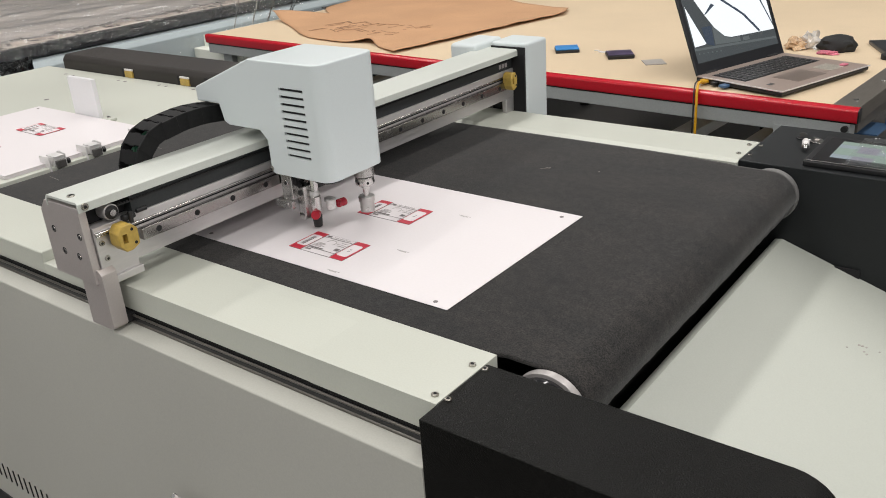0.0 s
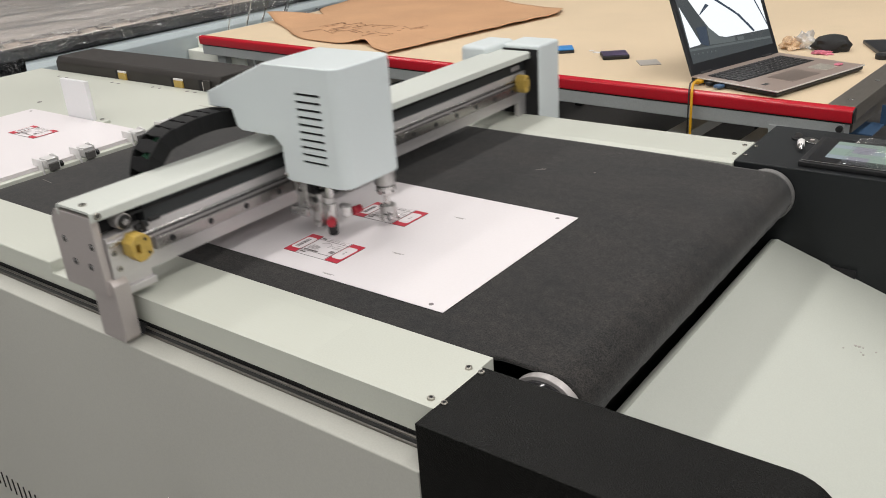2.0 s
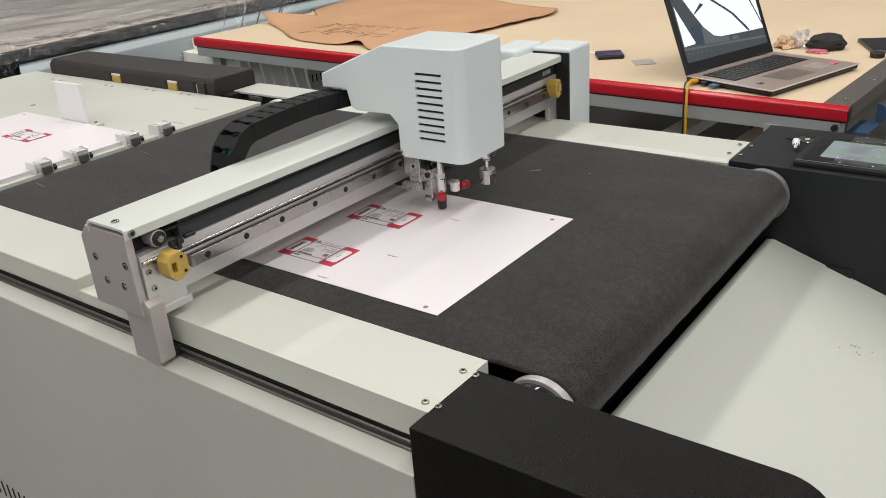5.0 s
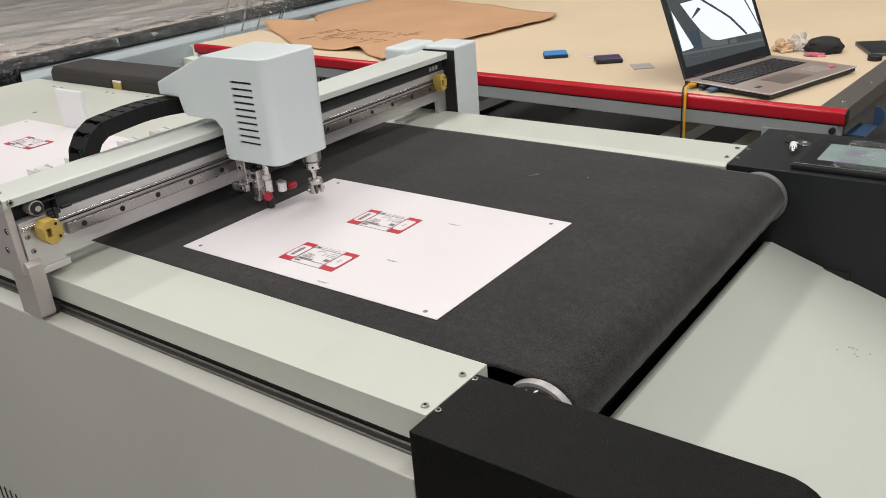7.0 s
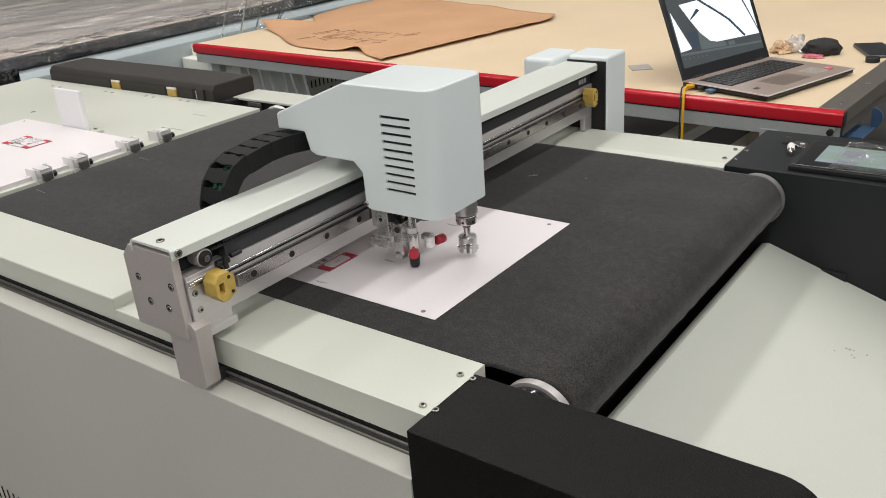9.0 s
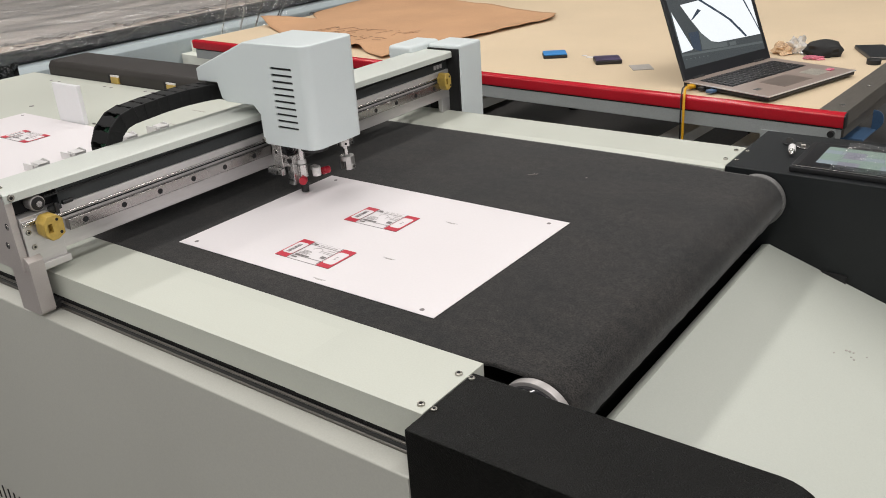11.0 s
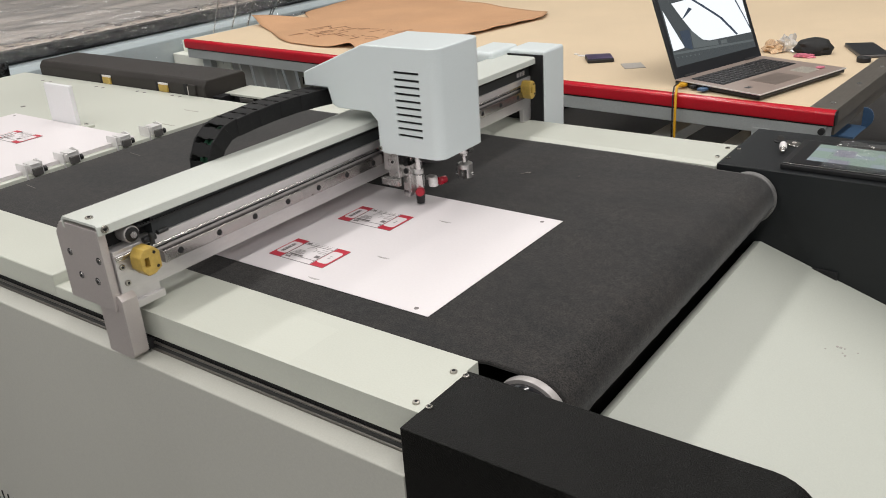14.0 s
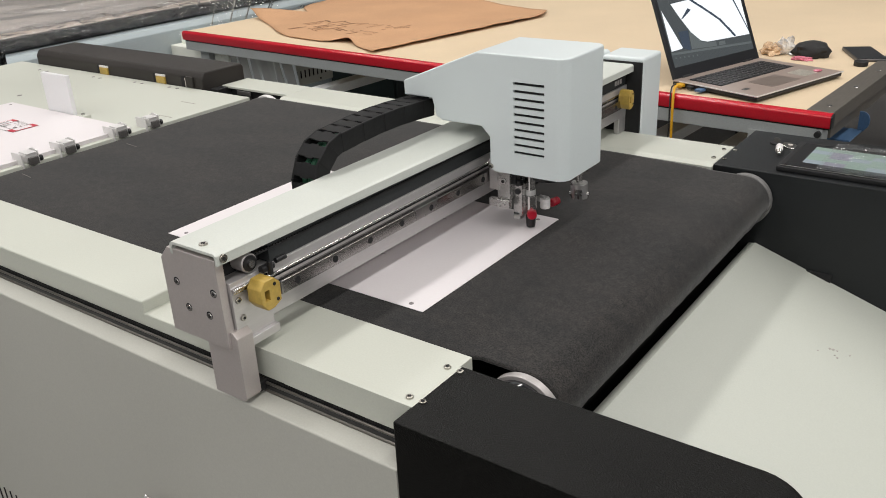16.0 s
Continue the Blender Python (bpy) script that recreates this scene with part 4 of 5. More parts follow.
# ---- red-edged cutting table behind the machine ----
TM = Matrix.Translation((0.052, 1.261, 0)) @ Matrix(((0.99816, 0.0606, 0, 0), (-0.0606, 0.99816, 0, 0), (0, 0, 1, 0), (0, 0, 0, 1)))
TZ = 0.848


def work_table():
    t = thing("work_table", "large cream-topped table with a red front rail", "table")
    t.matrix_world = TM
    L = 2.262
    part("tabletop", box(-L, -0.05, 0.0, 2.6, TZ - 0.03, TZ, 0.001), TABLETOP, t, "cream felt table top")
    curve = [(0.0, TZ + 0.002), (-0.008, TZ + 0.0018)] + [(-0.010 - 0.0085 * math.sin(a), TZ - 0.0065 + 0.0083 * math.cos(a)) for a in [radians(15 * k) for k in range(1, 7)]] + [(-0.0175, TZ - 0.024), (-0.015, TZ - 0.0285), (0.0, TZ - 0.0285)]
    part("front_rail", prism(curve, -L - 0.004, 0.004, "x"), REDRAIL, t, "glossy red painted front rail")
    part("rail_end_cap", prism([(y * 0.98, z - 0.0004) for y, z in curve], 0.0041, 0.0068, "x"), BLACK, t)
    # black strip painted as the shadow line between red rail and apron
    part("rail_shadow_strip", box(-L, 0.0, -0.010, 0.0, TZ - 0.0330, TZ - 0.0287), RUBBER, t)
    part("apron", box(-L, -0.01, -0.012, 0.03, TZ - 0.064, TZ - 0.0332, 0.002), GREYSTEEL, t, "grey steel apron tube")
    st = part("side_strip", box(-0.052, 0.003, 0.001, 2.6, TZ - 0.030, TZ + 0.003, 0.0015), BRONZE, t, "dark metal side strip")
    for i in range(12):
        part("strip_screw", rod((-0.02, 0.05 + i * 0.19, TZ + 0.0028), (-0.02, 0.05 + i * 0.19, TZ + 0.0044), 0.0055, 14, bevel=0.0006), STEEL, st)
    part("side_beam", box(-0.045, -0.005, 0.03, 2.6, TZ - 0.062, TZ - 0.031, 0.002), BRONZE, t)
    # bar paint lightened to make up for the light missing under the table
    LIGHTBAR = mat("lightened_bar_paint", (0.82, 0.84, 0.83), 0.45, var=0.05)
    for x in (-0.420, -0.238, -1.1, -1.575):
        part("cross_bar", box(x - 0.026, x + 0.026, -0.01, 2.6, 0.69, 0.72, 0.002), LIGHTBAR, t, "steel cross bar in lightened grey")
    part("levelling_knob", rod((-0.31, 0.09, 0.768), (-0.31, 0.09, 0.818), 0.014, 20, bevel=0.003), BLACK, t, "black knob under the table")
    for x in (-0.06, -1.1, -2.2):
        for y in (0.04, 2.5):
            lg = part("leg", box(x - 0.025, x + 0.025, y - 0.02, y + 0.03, 0.06, TZ - 0.065, 0.002), GREYSTEEL, t)
            part("foot_pad", rod((x, y, 0.0), (x, y, 0.06), 0.03, 18, 0.018), RUBBER, lg)
    part("corner_bolt", rod((-0.018, -0.022, TZ - 0.043), (-0.018, -0.012, TZ - 0.043), 0.007, 16, bevel=0.001), BLACK, t)
    part("bracket", box(-0.165, -0.125, -0.018, -0.0125, TZ - 0.080, TZ - 0.052, 0.001), GREYSTEEL, t)
    # blue holder clipped below the side strip
    hd = part("blue_holder", box(-0.040, 0.014, 0.115, 0.215, 0.757, 0.762, 0.001), BLUEPL, t, "blue plastic holder")
    part("holder_wall", box(-0.042, -0.037, 0.115, 0.215, 0.757, 0.785, 0.001), BLUEPL, hd)
    arc = [(0.004, 0.757), (0.014, 0.757)] + [(0.012 + 0.016 * math.sin(a), 0.783 - 0.022 * math.cos(a)) for a in [radians(30 + 24 * k) for k in range(7)]] + [(0.004, 0.805)]
    part("holder_back", prism(arc, 0.209, 0.214, "y", 0.0008), BLUEPL, hd)
    part("holder_screw", rod((0.0, 0.135, 0.742), (0.0, 0.135, 0.7575), 0.004, 12), STEEL, hd)
    return t


def on_table(x, y, z=0.0):
    return Vector((x, y, TZ + z))


def kraft_sheet():
    k = thing("kraft_sheet", "large creased brown kraft paper with pencil marks on the table", "paper")
    A, B, C = Vector((-2.238, 1.699)), Vector((-1.280, 1.355)), Vector((-1.161, 2.212))
    D = A + C - B
    n = 46
    b = bmesh.new()
    vs = []
    for i in range(n + 1):
        row = []
        for j in range(n + 1):
            u, v = i / n, j / n
            p = A.lerp(B, u).lerp(D.lerp(C, u), v)
            edge = noise.noise(Vector((u * 5, 7.1, 0))) * 0.02 * (1 - v) ** 4 - 0.05 * 0.6 * math.exp(-((u - 0.79) / 0.07) ** 2) * -1 * (1 - v) ** 6
            p = p + Vector((0.02, 0.10)).normalized() * edge * 1.3
            p.x += (0.19 * math.exp(-((v - 0.15) / 0.13) ** 2) - 0.07 * math.exp(-((v - 0.7) / 0.2) ** 2)) * (1 - u) ** 2
            p.y -= 0.070 * math.exp(-((u - 0.48) / 0.24) ** 2) * (1 - v) ** 3
            bow = v / 0.93 if v < 0.93 else (1 - v) / 0.07
            p += Vector((0.050, -0.045)) * bow * math.exp(-((1 - u) / 0.22) ** 2)
            z = 0.004 + 0.006 * abs(noise.noise(Vector((p.x * 3, p.y * 3, 1)))) + 0.010 * max(0, noise.noise(Vector((u * 4, v * 3, 5))))
            z += 0.016 * math.exp(-((u - 0.80) / 0.05) ** 2 - (v / 0.10) ** 2) + 0.034 * math.exp(-(u / 0.06) ** 2 - (v / 0.14) ** 2)
            z += 0.012 * math.exp(-((u - 1) / 0.06) ** 2) * (0.4 + abs(noise.noise(Vector((v * 7, 2, 2)))))
            row.append(b.verts.new((p.x, p.y, TZ + z)))
        vs.append(row)
    for i in range(n):
        for j in range(n):
            b.faces.new((vs[i][j], vs[i + 1][j], vs[i + 1][j + 1], vs[i][j + 1]))
    s = part("sheet", b, KRAFT, k)
    mod = s.modifiers.new("thick", "SOLIDIFY")
    mod.thickness = 0.0012
    PENCIL = mat("pencil_line", (0.37, 0.22, 0.13), 0.8, var=0.2)
    rnd = random.Random(4)
    for i in range(42):
        x, y = -1.62 + rnd.uniform(-0.24, 0.22), 1.64 + rnd.uniform(-0.08, 0.10)
        l, a = rnd.uniform(0.012, 0.085), rnd.choice((-24, -22, 66, 70, 68, 10))
        part("pencil_line", box(-l / 2, l / 2, -0.0011, 0.0011, 0, 0.001, m=pose(x, y, TZ + 0.0175, 0, 0, a)), PENCIL, k)
    # keep the marks on the paper
    for o in [c for c in k.children if c.name.startswith("pencil_line")]:
        c0 = o.data.vertices[0].co
        near = min(s.data.vertices, key=lambda v: (v.co.x - c0.x) ** 2 + (v.co.y - c0.y) ** 2)
        for v in o.data.vertices:
            v.co.z += near.co.z + 0.0016 - (TZ + 0.0175)


def laptop():
    W, D = 0.335, 0.233
    lp = thing("laptop", "open rose-grey laptop with a lit screen on the table", "laptop")
    m = Matrix(((0.951, 0.3092, 0, -0.330), (-0.3092, 0.951, 0, 1.347), (0, 0, 1, TZ), (0, 0, 0, 1)))
    lp.matrix_world = m
    base = part("base", box(0, D, 0, W, 0.004, 0.0135, 0.003), BLACK, lp)
    part("deck", box(0.001, D + 0.001, -0.001, W + 0.001, 0.0128, 0.0165, 0.0014), LAPTOP, lp, "rose-grey metal keyboard deck")
    # bright metal strips stand in for the highlight on the chamfered deck edge
    part("deck_edge_glint", box(D + 0.0002, D + 0.0022, -0.0015, W + 0.0015, 0.0138, 0.0168, 0.0006), CLAMPM, lp, "bright strip for the glint along the deck edge")
    part("deck_edge_glint", box(0.02, D + 0.0015, -0.0025, -0.0008, 0.0138, 0.0168, 0.0006), CLAMPM, lp, "bright strip for the glint along the deck edge")
    for y in (0.03, W - 0.03):
        for x in (0.03, D - 0.03):
            part("rubber_foot", rod((x, y, 0.0), (x, y, 0.005), 0.006, 12), RUBBER, base)
    kb = part("keyboard_well", box(0.028, 0.122, 0.022, W - 0.028, 0.0163, 0.0168), BLACK, lp)
    kmesh = None
    for r in range(6):
        nk = 15
        for k in range(nk):
            x, y = 0.030 + r * 0.0153, 0.025 + k * (W - 0.056) / nk
            bm = box(0, 0.0132, 0, (W - 0.056) / nk - 0.0028, 0, 0.0018, 0.0006, 1) if kmesh is None else None
            if kmesh is None:
                kmesh = finish("key", bm, BLACK)
            o = new("key", kmesh)
            o.parent = kb
            o.location = (x, y, 0.0166)
    b = bmesh.new()
    pitch = (W - 0.056) / 15
    for r in range(6):
        for k in range(15):
            x, y = 0.030 + r * 0.0153, 0.025 + k * pitch
            box(x + 0.002, x + 0.0055, y + 0.003, y + 0.0065, 0.01845, 0.01865, bm=b)
    part("key_legends", b, DARKINK, kb, "tiny pale key legends")
    part("touch_pad", box(0.140, 0.208, 0.095, 0.200, 0.0164, 0.0169), mat("touch_pad_metal", (0.30, 0.24, 0.205), 0.3, 0.5), lp)
    part("sticker", box(0.150, 0.200, 0.232, 0.288, 0.0165, 0.0169), mat("silver_sticker", (0.45, 0.42, 0.36), 0.35, 0.3, var=0.2, scale=60), lp)
    part("sticker", box(0.172, 0.184, 0.028, 0.046, 0.0165, 0.0169), STEEL, lp)
    part("wrapper_bit", box(0.186, 0.200, 0.286, 0.304, 0.0168, 0.021, 0.002), PINK, lp)
    # screen, leaning back
    tilt = Matrix.Translation((0.004, 0, 0.0155)) @ Matrix.Rotation(radians(-24), 4, "Y")
    H = 0.222
    lid = part("screen_lid", box(-0.006, 0.0, 0, W, 0.0, H, 0.0022, m=tilt), SCREENFRAME, lp, "black screen lid")
    part("panel", box(0.0001, 0.0006, 0.014, W - 0.014, 0.028, H - 0.012, m=tilt), LCDGLASS, lid, "lit screen showing a cut path")

    def shape(pts, material, lift=0.0):
        b = bmesh.new()
        f = [b.verts.new((0.0008 + lift, 0.014 + u * (W - 0.028), 0.028 + v * (H - 0.040))) for u, v in pts]
        q = b.faces.new(f)
        r = bmesh.ops.extrude_face_region(b, geom=[q])
        for v in [e for e in r["geom"] if isinstance(e, bmesh.types.BMVert)]:
            v.co.x += 0.0002
        b.transform(tilt)
        part("screen_shape", b, material, lid)
    shape([(0.01, 0.215), (0.015, 0.76), (0.146, 0.235), (0.13, 0.222)], LCDWHITE)
    shape([(0.135, 0.83), (0.205, 0.62), (0.284, 0.415), (0.376, 0.275), (0.453, 0.24), (0.80, 0.222), (0.992, 0.215), (0.992, 0.90), (0.60, 0.86)], LCDWHITE)
    shape([(0.140, 0.45), (0.255, 0.445), (0.232, 0.175), (0.146, 0.228)], LCDBLUE, 0.0003)
    shape([(0.245, 0.19), (0.262, 0.44), (0.30, 0.38), (0.376, 0.262), (0.453, 0.228), (0.55, 0.222), (0.55, 0.155)], LCDGREY, 0.0002)
    shape([(0.58, 0.155), (0.58, 0.205), (0.66, 0.205), (0.66, 0.150)], LCDGREY, 0.0002)
    shape([(0.0, 0.165), (0.0, 0.195), (0.99, 0.110), (0.99, 0.080)], LCDGREY, 0.0002)
    curve = [(0.34, 0.86), (0.45, 0.735), (0.555, 0.615), (0.65, 0.500), (0.725, 0.360), (0.795, 0.225)]
    for (a, c), (d, f) in zip(curve, curve[1:]):
        shape([(a, c), (d, f), (d + 0.022, f + 0.012), (a + 0.026, c + 0.014)], LCDBLUE, 0.0004)
    shape([(0.85, 0.89), (0.94, 0.492), (0.992, 0.25), (0.992, 0.30), (0.952, 0.50), (0.87, 0.89)], LCDBLUE, 0.0004)
    shape([(0.205, 0.60), (0.318, 0.735), (0.352, 0.705), (0.232, 0.61)], LCDBLUE, 0.0004)
    for i in range(6):
        shape([(0.03 + i * 0.05, 0.110 - i * 0.005), (0.03 + i * 0.05, 0.128 - i * 0.005), (0.045 + i * 0.05, 0.127 - i * 0.005), (0.045 + i * 0.05, 0.109 - i * 0.005)], LCDGREY, 0.0002)
    part("hinge", rod((0.002, 0.03, 0.0165), (0.002, 0.07, 0.0165), 0.004, 12), BLACK, lp)
    part("hinge", rod((0.002, W - 0.07, 0.0165), (0.002, W - 0.03, 0.0165), 0.004, 12), BLACK, lp)
    # plugs on its side
    part("plug", box(0.020, 0.038, -0.020, 0.001, 0.005, 0.013, 0.002), YELLOW, lp, "yellow network plug")
    part("plug", box(0.052, 0.066, -0.014, 0.001, 0.004, 0.012, 0.002), BLACK, lp)
    part("plug", box(0.080, 0.098, -0.020, 0.001, 0.004, 0.011, 0.002), BLUEPL, lp, "blue dongle")


def table_clutter():
    c = thing("network_cable", "yellow network cable hanging over the table edge", "cable")
    pts = [(-0.297, 1.322, TZ + 0.010), (-0.300, 1.300, TZ + 0.016), (-0.298, 1.278, TZ + 0.014), (-0.292, 1.258, TZ + 0.004), (-0.288, 1.248, TZ - 0.03), (-0.286, 1.245, TZ - 0.12), (-0.284, 1.245, TZ - 0.40), (-0.27, 1.245, 0.01)]
    sm = []
    for i in range(len(pts) - 1):
        for k in range(5):
            sm.append(Vector(pts[i]).lerp(Vector(pts[i + 1]), k / 5))
    part("cable", tube(sm, 0.0030), YELLOW, c)
    pc = thing("power_cable", "thin black cable beside the laptop", "cable")
    part("cable", tube([(p.x - 0.008, p.y + 0.003, p.z + 0.001) for p in sm], 0.0017), BLACK, pc)
    f = thing("foam_pad", "bright blue square foam pad on a dark base", "pad", at=on_table(-0.803, 1.565))
    part("base", box(-0.034, 0.034, -0.030, 0.030, 0.0, 0.008, 0.002), BLACK, f)
    part("foam", box(-0.033, 0.033, -0.029, 0.029, 0.0082, 0.0125, 0.002), BLUEP, f)
    f.rotation_euler.z = radians(34)
    g = thing("card_case", "dark violet printed square case", "case", at=on_table(-0.628, 1.548))
    part("case", box(-0.036, 0.036, -0.034, 0.034, 0.0, 0.011, 0.003), BLACK, g)
    part("print", box(-0.034, 0.034, -0.032, 0.032, 0.0112, 0.0120), PURPLE, g)
    g.rotation_euler.z = radians(34)
    s = thing("sample_square", "thin grey sample square", "sample", at=on_table(-0.512, 1.513))
    part("square", box(-0.027, 0.027, -0.030, 0.030, 0.0, 0.002), CARDGREY, s)
    s.rotation_euler.z = radians(36)
    for x, y, r in ((-0.70, 1.585, 0.011), (-0.725, 1.60, 0.007), (-0.69, 1.60, 0.006)):
        q = thing("plastic_scrap", "tiny scrap of clear white plastic", "scrap", "scraps on the table", at=on_table(x, y))
        part("scrap", box(-r, r, -r * 0.6, r * 0.6, 0, 0.002, 0.0006, 1), WHITEPL, q)

    def lump(name, label, cat, x, y, sx, sy, sz, material, seed, rough=0.35, sub=3):
        t = thing(name, label, cat, at=on_table(x, y))
        b = bmesh.new()
        bmesh.ops.create_icosphere(b, subdivisions=sub, radius=1)
        for v in b.verts:
            k = 1 + rough * noise.noise(v.co * 1.9 + Vector((seed, 0, 0))) + 0.4 * rough * noise.noise(v.co * 4.5 + Vector((0, seed, 0)))
            v.co = Vector((v.co.x * sx * k, v.co.y * sy * k, max(-0.55, v.co.z) * sz * k + 0.55 * sz))
        part("body", b, material, t)
        return t
    lump("soft_case", "small black soft zip case", "case", -0.135, 1.812, 0.050, 0.040, 0.026, RUBBER, 3, 0.25)
    lump("candy_wrapper", "crumpled orange and clear sweet wrapper", "wrapper", -0.232, 1.802, 0.026, 0.026, 0.017, CANDY, 5, 0.8)
    lump("candy_wrapper", "crumpled white clear wrapper", "wrapper", -0.198, 1.822, 0.026, 0.026, 0.026, HUNGFILM, 8, 0.9)
    lump("candy_wrapper", "pink striped sweet wrapper", "wrapper", -0.140, 1.756, 0.026, 0.014, 0.006, PINK, 2, 0.5)
    p = thing("phone", "black phone lying face up on the table", "phone", at=on_table(-0.012, 1.868))
    part("body", box(-0.037, 0.037, -0.078, 0.078, 0.0, 0.009, 0.003), DARKSTEEL, p)
    part("glass", box(-0.036, 0.036, -0.077, 0.077, 0.009, 0.0098), SCREENFRAME, p)
    p.rotation_euler.z = radians(26)
    cp = thing("bottle_cap", "small black round cap", "cap", at=on_table(0.006, 1.745))
    part("cap", rod((0, 0, 0), (0, 0, 0.013), 0.017, 28, bevel=0.002), BLACK, cp)


# ---- wrapped machine standing behind ----
def wrapped_machine():
    w = thing("wrapped_machine", "slate blue machine with beige bed under clear film", "machine")
    xe = -2.47
    part("body", box(-4.9, xe - 0.02, 0.2, 4.2, 0.1, 0.80, 0.01), SLATE, w, "slate blue machine body")
    part("skirt", prism([(-2.60, 0.1), (xe + 0.075, 0.1), (xe + 0.075, 0.825), (xe + 0.055, 0.842), (-2.60, 0.846)], 0.2, 4.2, "y", 0.003), SLATE, w)
    part("edge_beam", box(xe - 0.16, xe + 0.005, 0.2, 4.2, 0.847, 0.889, 0.006), BLACK, w, "dark edge beam")
    part("bed", box(-4.9, xe - 0.03, 0.2, 4.2, 0.868, 0.893, 0.006), WRAPBED, w, "beige covered bed")
    part("foot", box(-4.8, -2.7, 0.3, 4.0, 0.0, 0.1), BLACK, w)
    # film stretched over the bed, and bunched along its edge
    def drape(name, prof, n, k, amp, fx, fy, label, film):
        b = bmesh.new()
        vs = []
        for i in range(n + 1):
            y = 0.2 + 4.0 * i / n
            row = []
            for j in range(k + 1):
                s = j / k * (len(prof) - 1)
                q = min(int(s), len(prof) - 2)
                fr = s - q
                x = prof[q][0] * (1 - fr) + prof[q + 1][0] * fr
                z = prof[q][1] * (1 - fr) + prof[q + 1][1] * fr
                v = Vector((x * fx, y * fy, z * fx))
                d = amp * (noise.noise(v) + 0.7 * abs(noise.noise(v * 2.3)) + 0.45 * noise.noise(v * 5.1))
                row.append(b.verts.new((x + d * 0.6, y + d * 0.3, z + abs(d))))
            vs.append(row)
        for i in range(n):
            for j in range(k):
                b.faces.new((vs[i][j], vs[i + 1][j], vs[i + 1][j + 1], vs[i][j + 1]))
        part(name, b, film, w, label)
    drape("film", [(-4.6, 0.898), (-2.52, 0.898)], 110, 60, 0.013, 7, 2.5, "stretched clear wrapping film", FILM)
    drape("film_edge", [(-2.56, 0.899), (xe - 0.004, 0.894), (xe + 0.016, 0.876), (xe + 0.026, 0.853)], 320, 20, 0.019, 15, 18, "bunched crinkled clear film", CRINKLE)
    drape("film_tail", [(xe + 0.082, 0.815), (xe + 0.095, 0.70), (xe + 0.10, 0.50)], 120, 24, 0.010, 5, 9, "hanging clear film", TAILFILM)
    # black wrap bunched and hanging over the side
    b = bmesh.new()
    grid = []
    for i in range(25):
        u = i / 24
        row = []
        for j in range(31):
            v = j / 30
            d = 0.018 * noise.noise(Vector((u * 4, v * 7, 2))) + 0.009 * noise.noise(Vector((u * 11, v * 16, 6)))
            row.append(b.verts.new((xe + 0.078 + 0.030 * math.sin(math.pi * u) + 0.02 * v + d, 0.700 + (0.105 + 0.03 * v) * u + 0.5 * d, 0.872 - 0.34 * v + 0.3 * d)))
        grid.append(row)
    for i in range(24):
        for j in range(30):
            b.faces.new((grid[i][j], grid[i + 1][j], grid[i + 1][j + 1], grid[i][j + 1]))
    part("wrap_tail", b, DARKWRAP, w, "bunched black wrap hanging at the side")
    # sheet of film pulled upright beside the table corner
    b = bmesh.new()
    grid = []
    for i in range(71):
        u = i / 70
        row = []
        for j in range(13):
            v = j / 12
            y = (1.50 + 0.30 * u) * (1 - v) + (1.84 + 0.62 * u) * v
            d = 0.022 * noise.noise(Vector((u * 6, v * 0.6, 4))) + 0.010 * noise.noise(Vector((u * 19 + v, v * 1.1, 9)))
            row.append(b.verts.new((-2.335 - 0.075 * v + d, y, 0.60 + 0.70 * v)))
        grid.append(row)
    for i in range(70):
        for j in range(12):
            b.faces.new((grid[i][j], grid[i + 1][j], grid[i + 1][j + 1], grid[i][j + 1]))
    part("film_sheet", b, SHEETFILM, w, "upright sheet of clear film")
    # cabinet with slots under the table's far end
    c = thing("vented_cabinet", "grey-green metal control cabinet hung under the table", "cabinet")
    # grey-green brightened in the paint, since little light reaches under the table
    GREEN = mat("lightened_grey_green_paint", (0.74, 0.76, 0.69), 0.5, var=0.06)
    c.matrix_world = pose(-2.0, 1.93, 0, 0, 0, -3.5)
    part("body", box(-0.36, 0.0, -0.50, 0.0, 0.585, 0.775, 0.004), GREEN, c)
    part("hanger", box(-0.34, -0.02, -0.46, -0.02, 0.775, 0.818), GREEN, c)
    for i in range(14):
        y = -0.305 + i * 0.0218
        part("vent_slot", box(-0.001, 0.0015, y, y + 0.0055, 0.616, 0.646), GAP, c)
    u = thing("dark_cabinet", "dark teal metal cabinet standing under the table", "cabinet")
    part("body", box(-2.37, -1.97, 2.30, 2.70, 0.04, 0.655, 0.006), TEALDARK, u)
    part("plinth", box(-2.34, -2.00, 2.33, 2.67, 0.0, 0.04), BLACK, u)
    part("door", box(-2.355, -1.985, 2.294, 2.2998, 0.08, 0.64, 0.002), TEALDARK, u)
    part("door_handle", rod((-2.02, 2.288, 0.30), (-2.02, 2.288, 0.42), 0.006, 12), DARKSTEEL, u)
    f = thing("hanging_film", "hazy clear film hanging under the table", "film")
    b = bmesh.new()
    grid = [[b.verts.new((-2.12 + 0.42 * i / 30 + 0.03 * j / 8, 1.435 + 0.018 * noise.noise(Vector((i * 0.45, j * 0.1, 3))) + 0.02 * j / 8, 0.783 - 0.30 * j / 8)) for j in range(9)] for i in range(31)]
    for i in range(30):
        for j in range(8):
            b.faces.new((grid[i][j], grid[i + 1][j], grid[i + 1][j + 1], grid[i][j + 1]))
    part("film", b, HUNGFILM, f)
    part("cabinet_screw", rod((0.0, -0.07, 0.598), (0.002, -0.07, 0.598), 0.004, 12), GAP, c)


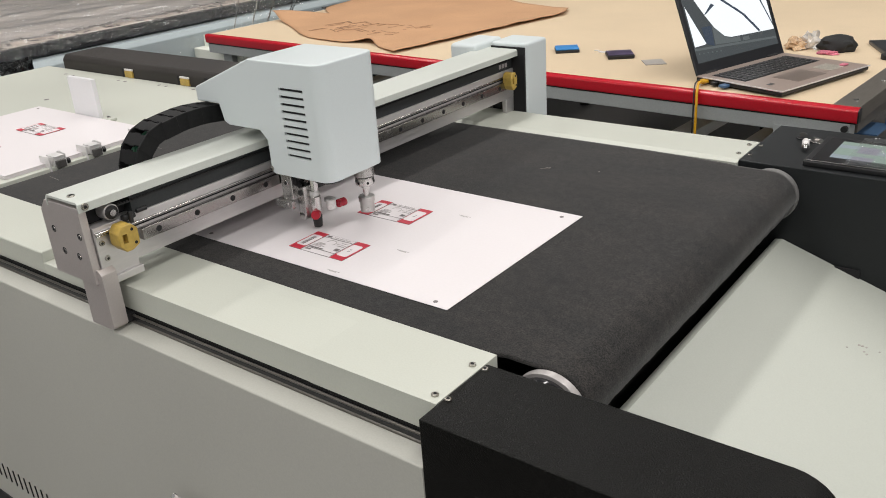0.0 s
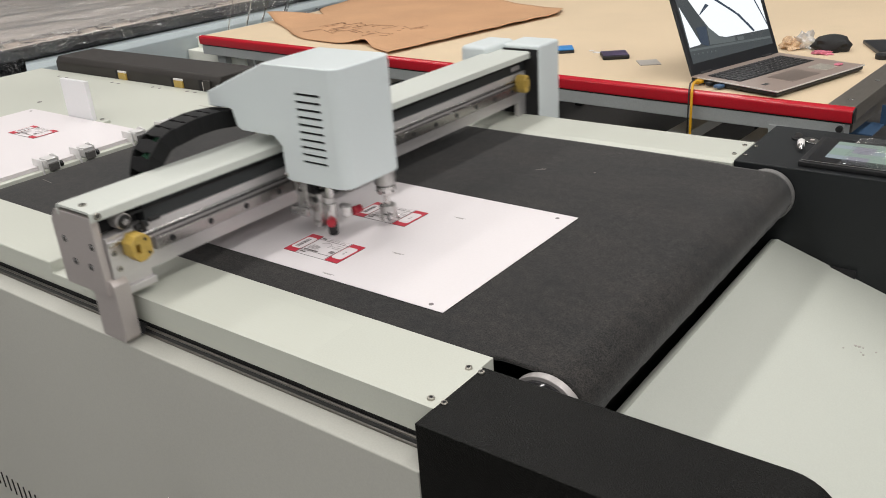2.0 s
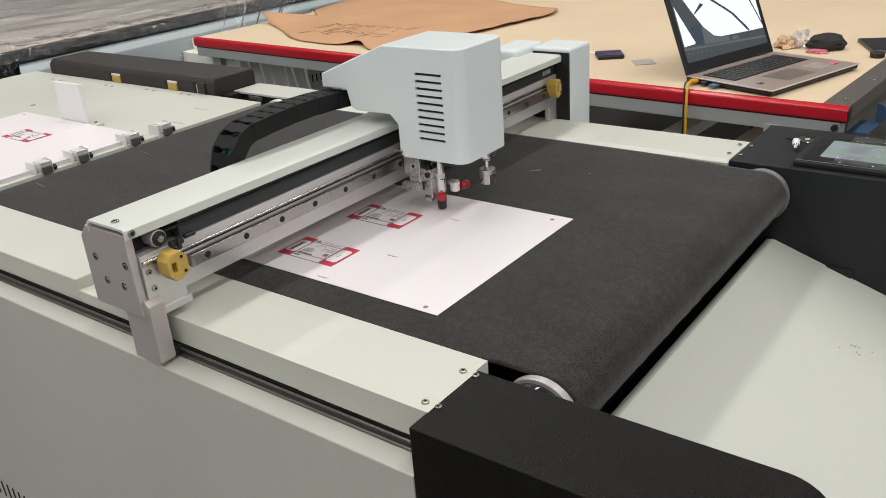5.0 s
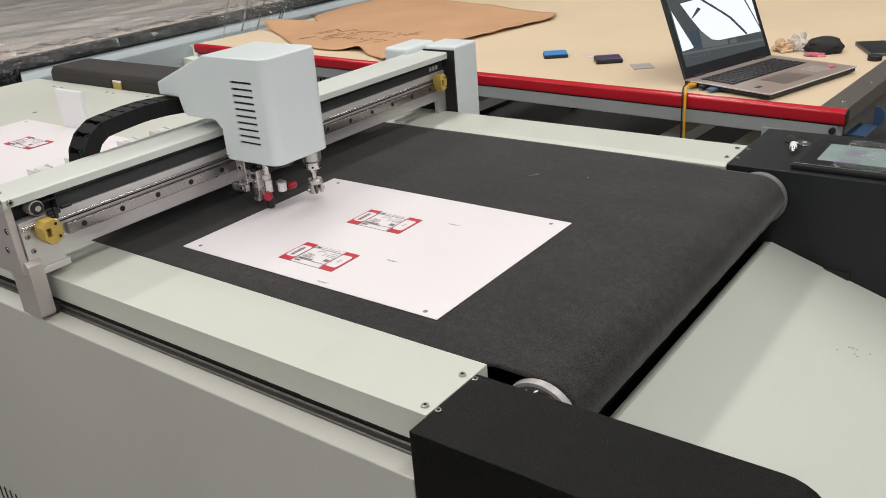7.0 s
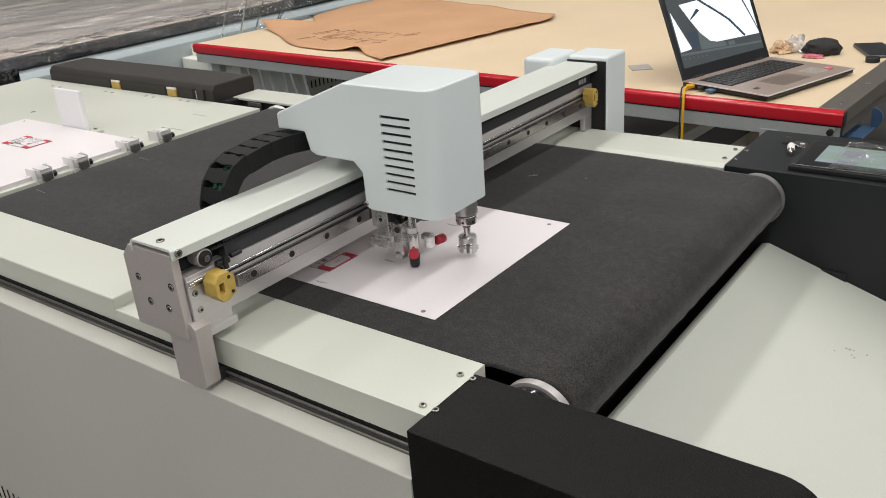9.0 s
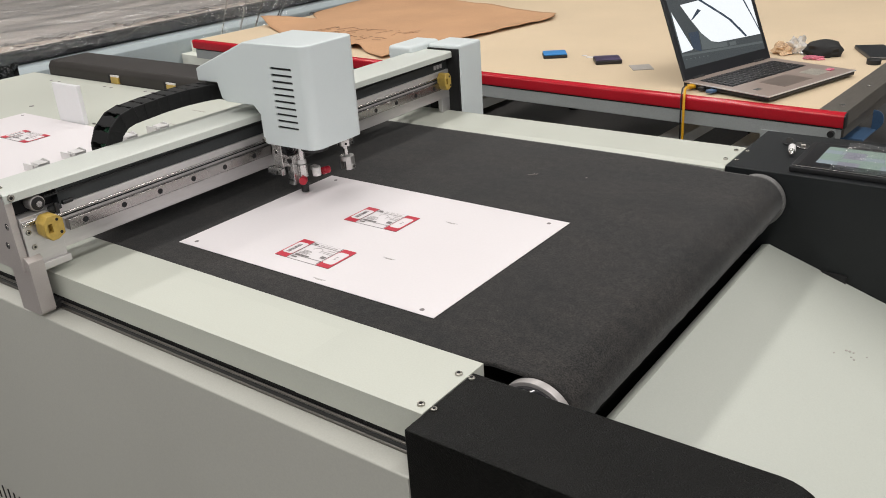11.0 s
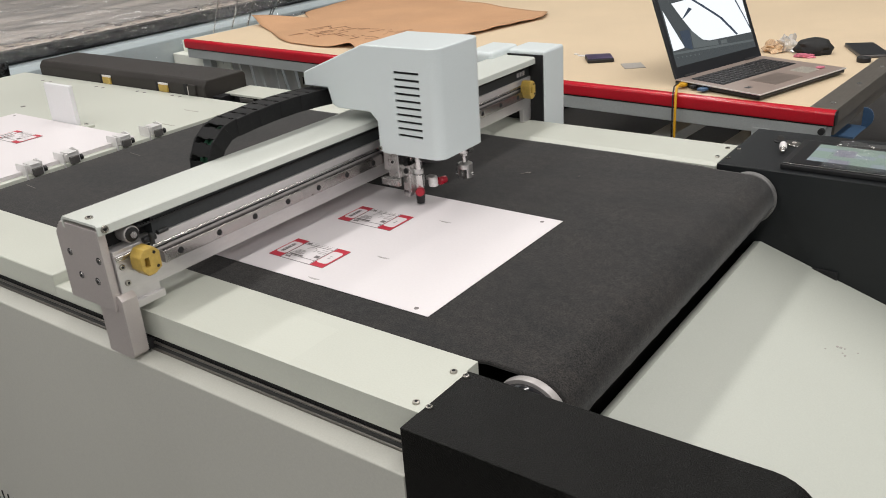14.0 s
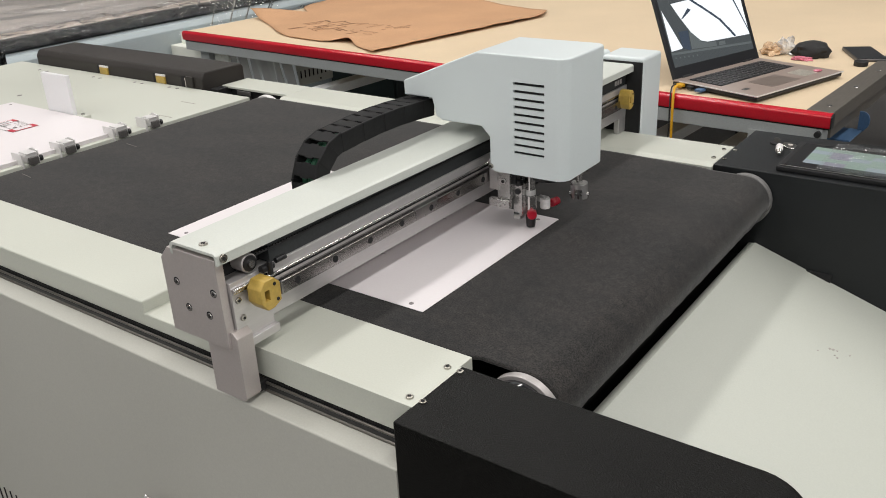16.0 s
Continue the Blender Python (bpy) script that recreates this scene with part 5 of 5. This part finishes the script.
# ---- what moves ----
CARRIAGE = [
    (0.0, -0.4800, 0.1270), (0.3, -0.4805, 0.1270), (0.4, -0.4805, 0.1480), (0.5, -0.4812, 0.1820), (0.7, -0.4812, 0.1850), (0.8, -0.4680, 0.1870),
    (0.9, -0.4260, 0.1880), (1.0, -0.4232, 0.1880), (1.2, -0.4235, 0.1880), (1.3, -0.4240, 0.1850), (1.4, -0.4240, 0.1450), (1.5, -0.4242, 0.1290),
    (1.9, -0.4245, 0.1275), (2.0, -0.4402, 0.1270), (2.1, -0.4680, 0.1275), (2.2, -0.4805, 0.1280), (3.1, -0.4812, 0.1280), (3.2, -0.4800, 0.1500),
    (3.3, -0.4650, 0.2350), (3.4, -0.4510, 0.2810), (3.5, -0.4492, 0.2880), (4.1, -0.4492, 0.2890), (4.2, -0.4232, 0.2890), (4.4, -0.3950, 0.2890),
    (5.0, -0.3600, 0.2860), (5.6, -0.3450, 0.2100), (5.9, -0.3420, 0.1880), (6.1, -0.3500, 0.1870), (6.3, -0.3862, 0.1870), (6.4, -0.4240, 0.1870),
    (6.5, -0.4602, 0.1870), (6.6, -0.5030, 0.1870), (6.7, -0.5480, 0.1872), (6.8, -0.5850, 0.1875), (6.9, -0.6130, 0.1880), (7.0, -0.6202, 0.1880),
    (7.4, -0.6207, 0.1860), (7.5, -0.6210, 0.1720), (7.6, -0.6210, 0.1470), (7.7, -0.6210, 0.1280), (7.8, -0.6200, 0.1250), (7.9, -0.6050, 0.1250),
    (8.0, -0.5352, 0.1245), (8.1, -0.4200, 0.1240), (8.2, -0.3120, 0.1220), (8.3, -0.2360, 0.1190), (8.4, -0.2210, 0.1175), (8.7, -0.2240, 0.1180),
    (8.8, -0.2610, 0.1200), (8.9, -0.2780, 0.1215), (9.0, -0.2790, 0.1220), (9.3, -0.2800, 0.1225), (9.7, -0.3400, 0.1400), (10.3, -0.5200, 0.2300),
    (10.8, -0.6050, 0.2560), (11.3, -0.6075, 0.2570), (11.7, -0.6075, 0.2570), (11.8, -0.5970, 0.2750), (12.0, -0.5635, 0.2920), (12.3, -0.5100, 0.2970),
    (12.5, -0.4810, 0.2980), (13.0, -0.4515, 0.2910), (13.5, -0.4225, 0.2880), (14.0, -0.3945, 0.3020), (14.2, -0.3780, 0.3000), (14.5, -0.3360, 0.2830),
    (14.6, -0.2950, 0.2860), (14.7, -0.2765, 0.2885), (14.9, -0.2760, 0.2915), (15.0, -0.2585, 0.2920), (15.1, -0.2478, 0.2915), (15.4, -0.2475, 0.2880), (15.5, -0.2255, 0.2730),
    (15.6, -0.2205, 0.2740), (15.8, -0.2200, 0.2850), (15.9, -0.2085, 0.2890), (15.97, -0.1918, 0.2928), (16.0, -0.1915, 0.2930)]


def motions(g, h, ct, ch, links):
    walk(g, [(t, pose(x, 0, 0)) for t, x, y in CARRIAGE])
    walk(h, [(t, pose(x, y, 0)) for t, x, y in CARRIAGE])
    walk(ch, [(t, pose(x, 0, 0)) for t, x, y in CARRIAGE])
    lift = [(0.0, 0.006), (0.3, 0.006), (0.5, 0.002), (1.0, 0.004), (1.5, 0.002), (1.8, 0.0), (2.3, 0.0), (2.5, 0.006), (2.7, 0.0140), (3.1, 0.0155), (3.3, 0.0215),
            (5.6, 0.0205), (5.9, 0.002), (6.4, 0.002), (7.0, 0.006), (7.6, 0.006), (8.2, 0.0), (9.4, 0.0), (9.8, 0.0205), (16.0, 0.0245)]
    # the fork swivels into the direction of each cut
    swivel = [(0.0, -45), (0.3, -45), (0.5, -30), (0.8, 0), (1.0, 40), (1.3, 30), (1.5, 8), (1.9, 20), (2.1, 65), (2.5, 85), (3.1, 90), (3.5, 75), (4.2, 75), (5.6, 80),
              (6.5, 80), (7.0, 60), (7.7, 60), (8.2, 80), (8.5, 85), (8.8, 60), (9.0, 30), (9.4, 10), (11.3, 0), (12.5, 10), (16.0, 18)]
    times = sorted({t for t, z in lift} | {t for t, a in swivel})

    def between(rows, t):
        for (t0, v0), (t1, v1) in zip(rows, rows[1:]):
            if t <= t1:
                return v0 + (v1 - v0) * (t - t0) / (t1 - t0)
        return rows[-1][1]
    cx, cy = CUTTER_AXIS
    walk(ct, [(t, pose(cx, cy, between(lift, t), 0, 0, between(swivel, t)) @ Matrix.Translation((-cx, -cy, 0))) for t in times])
    for i, o in enumerate(links):
        walk(o, [(t, chain_pose((i + 0.3) * PITCH, y)) for t, x, y in CARRIAGE])


hall()
machine()
card_sheet()
card_stack()
stop_plate()
GANTRY = gantry()
HEAD, CUTTER = head()
CHAIN, CHAIN_LINKS = cable_chain()
work_table()
kraft_sheet()
laptop()
table_clutter()
wrapped_machine()
motions(GANTRY, HEAD, CUTTER, CHAIN, CHAIN_LINKS)
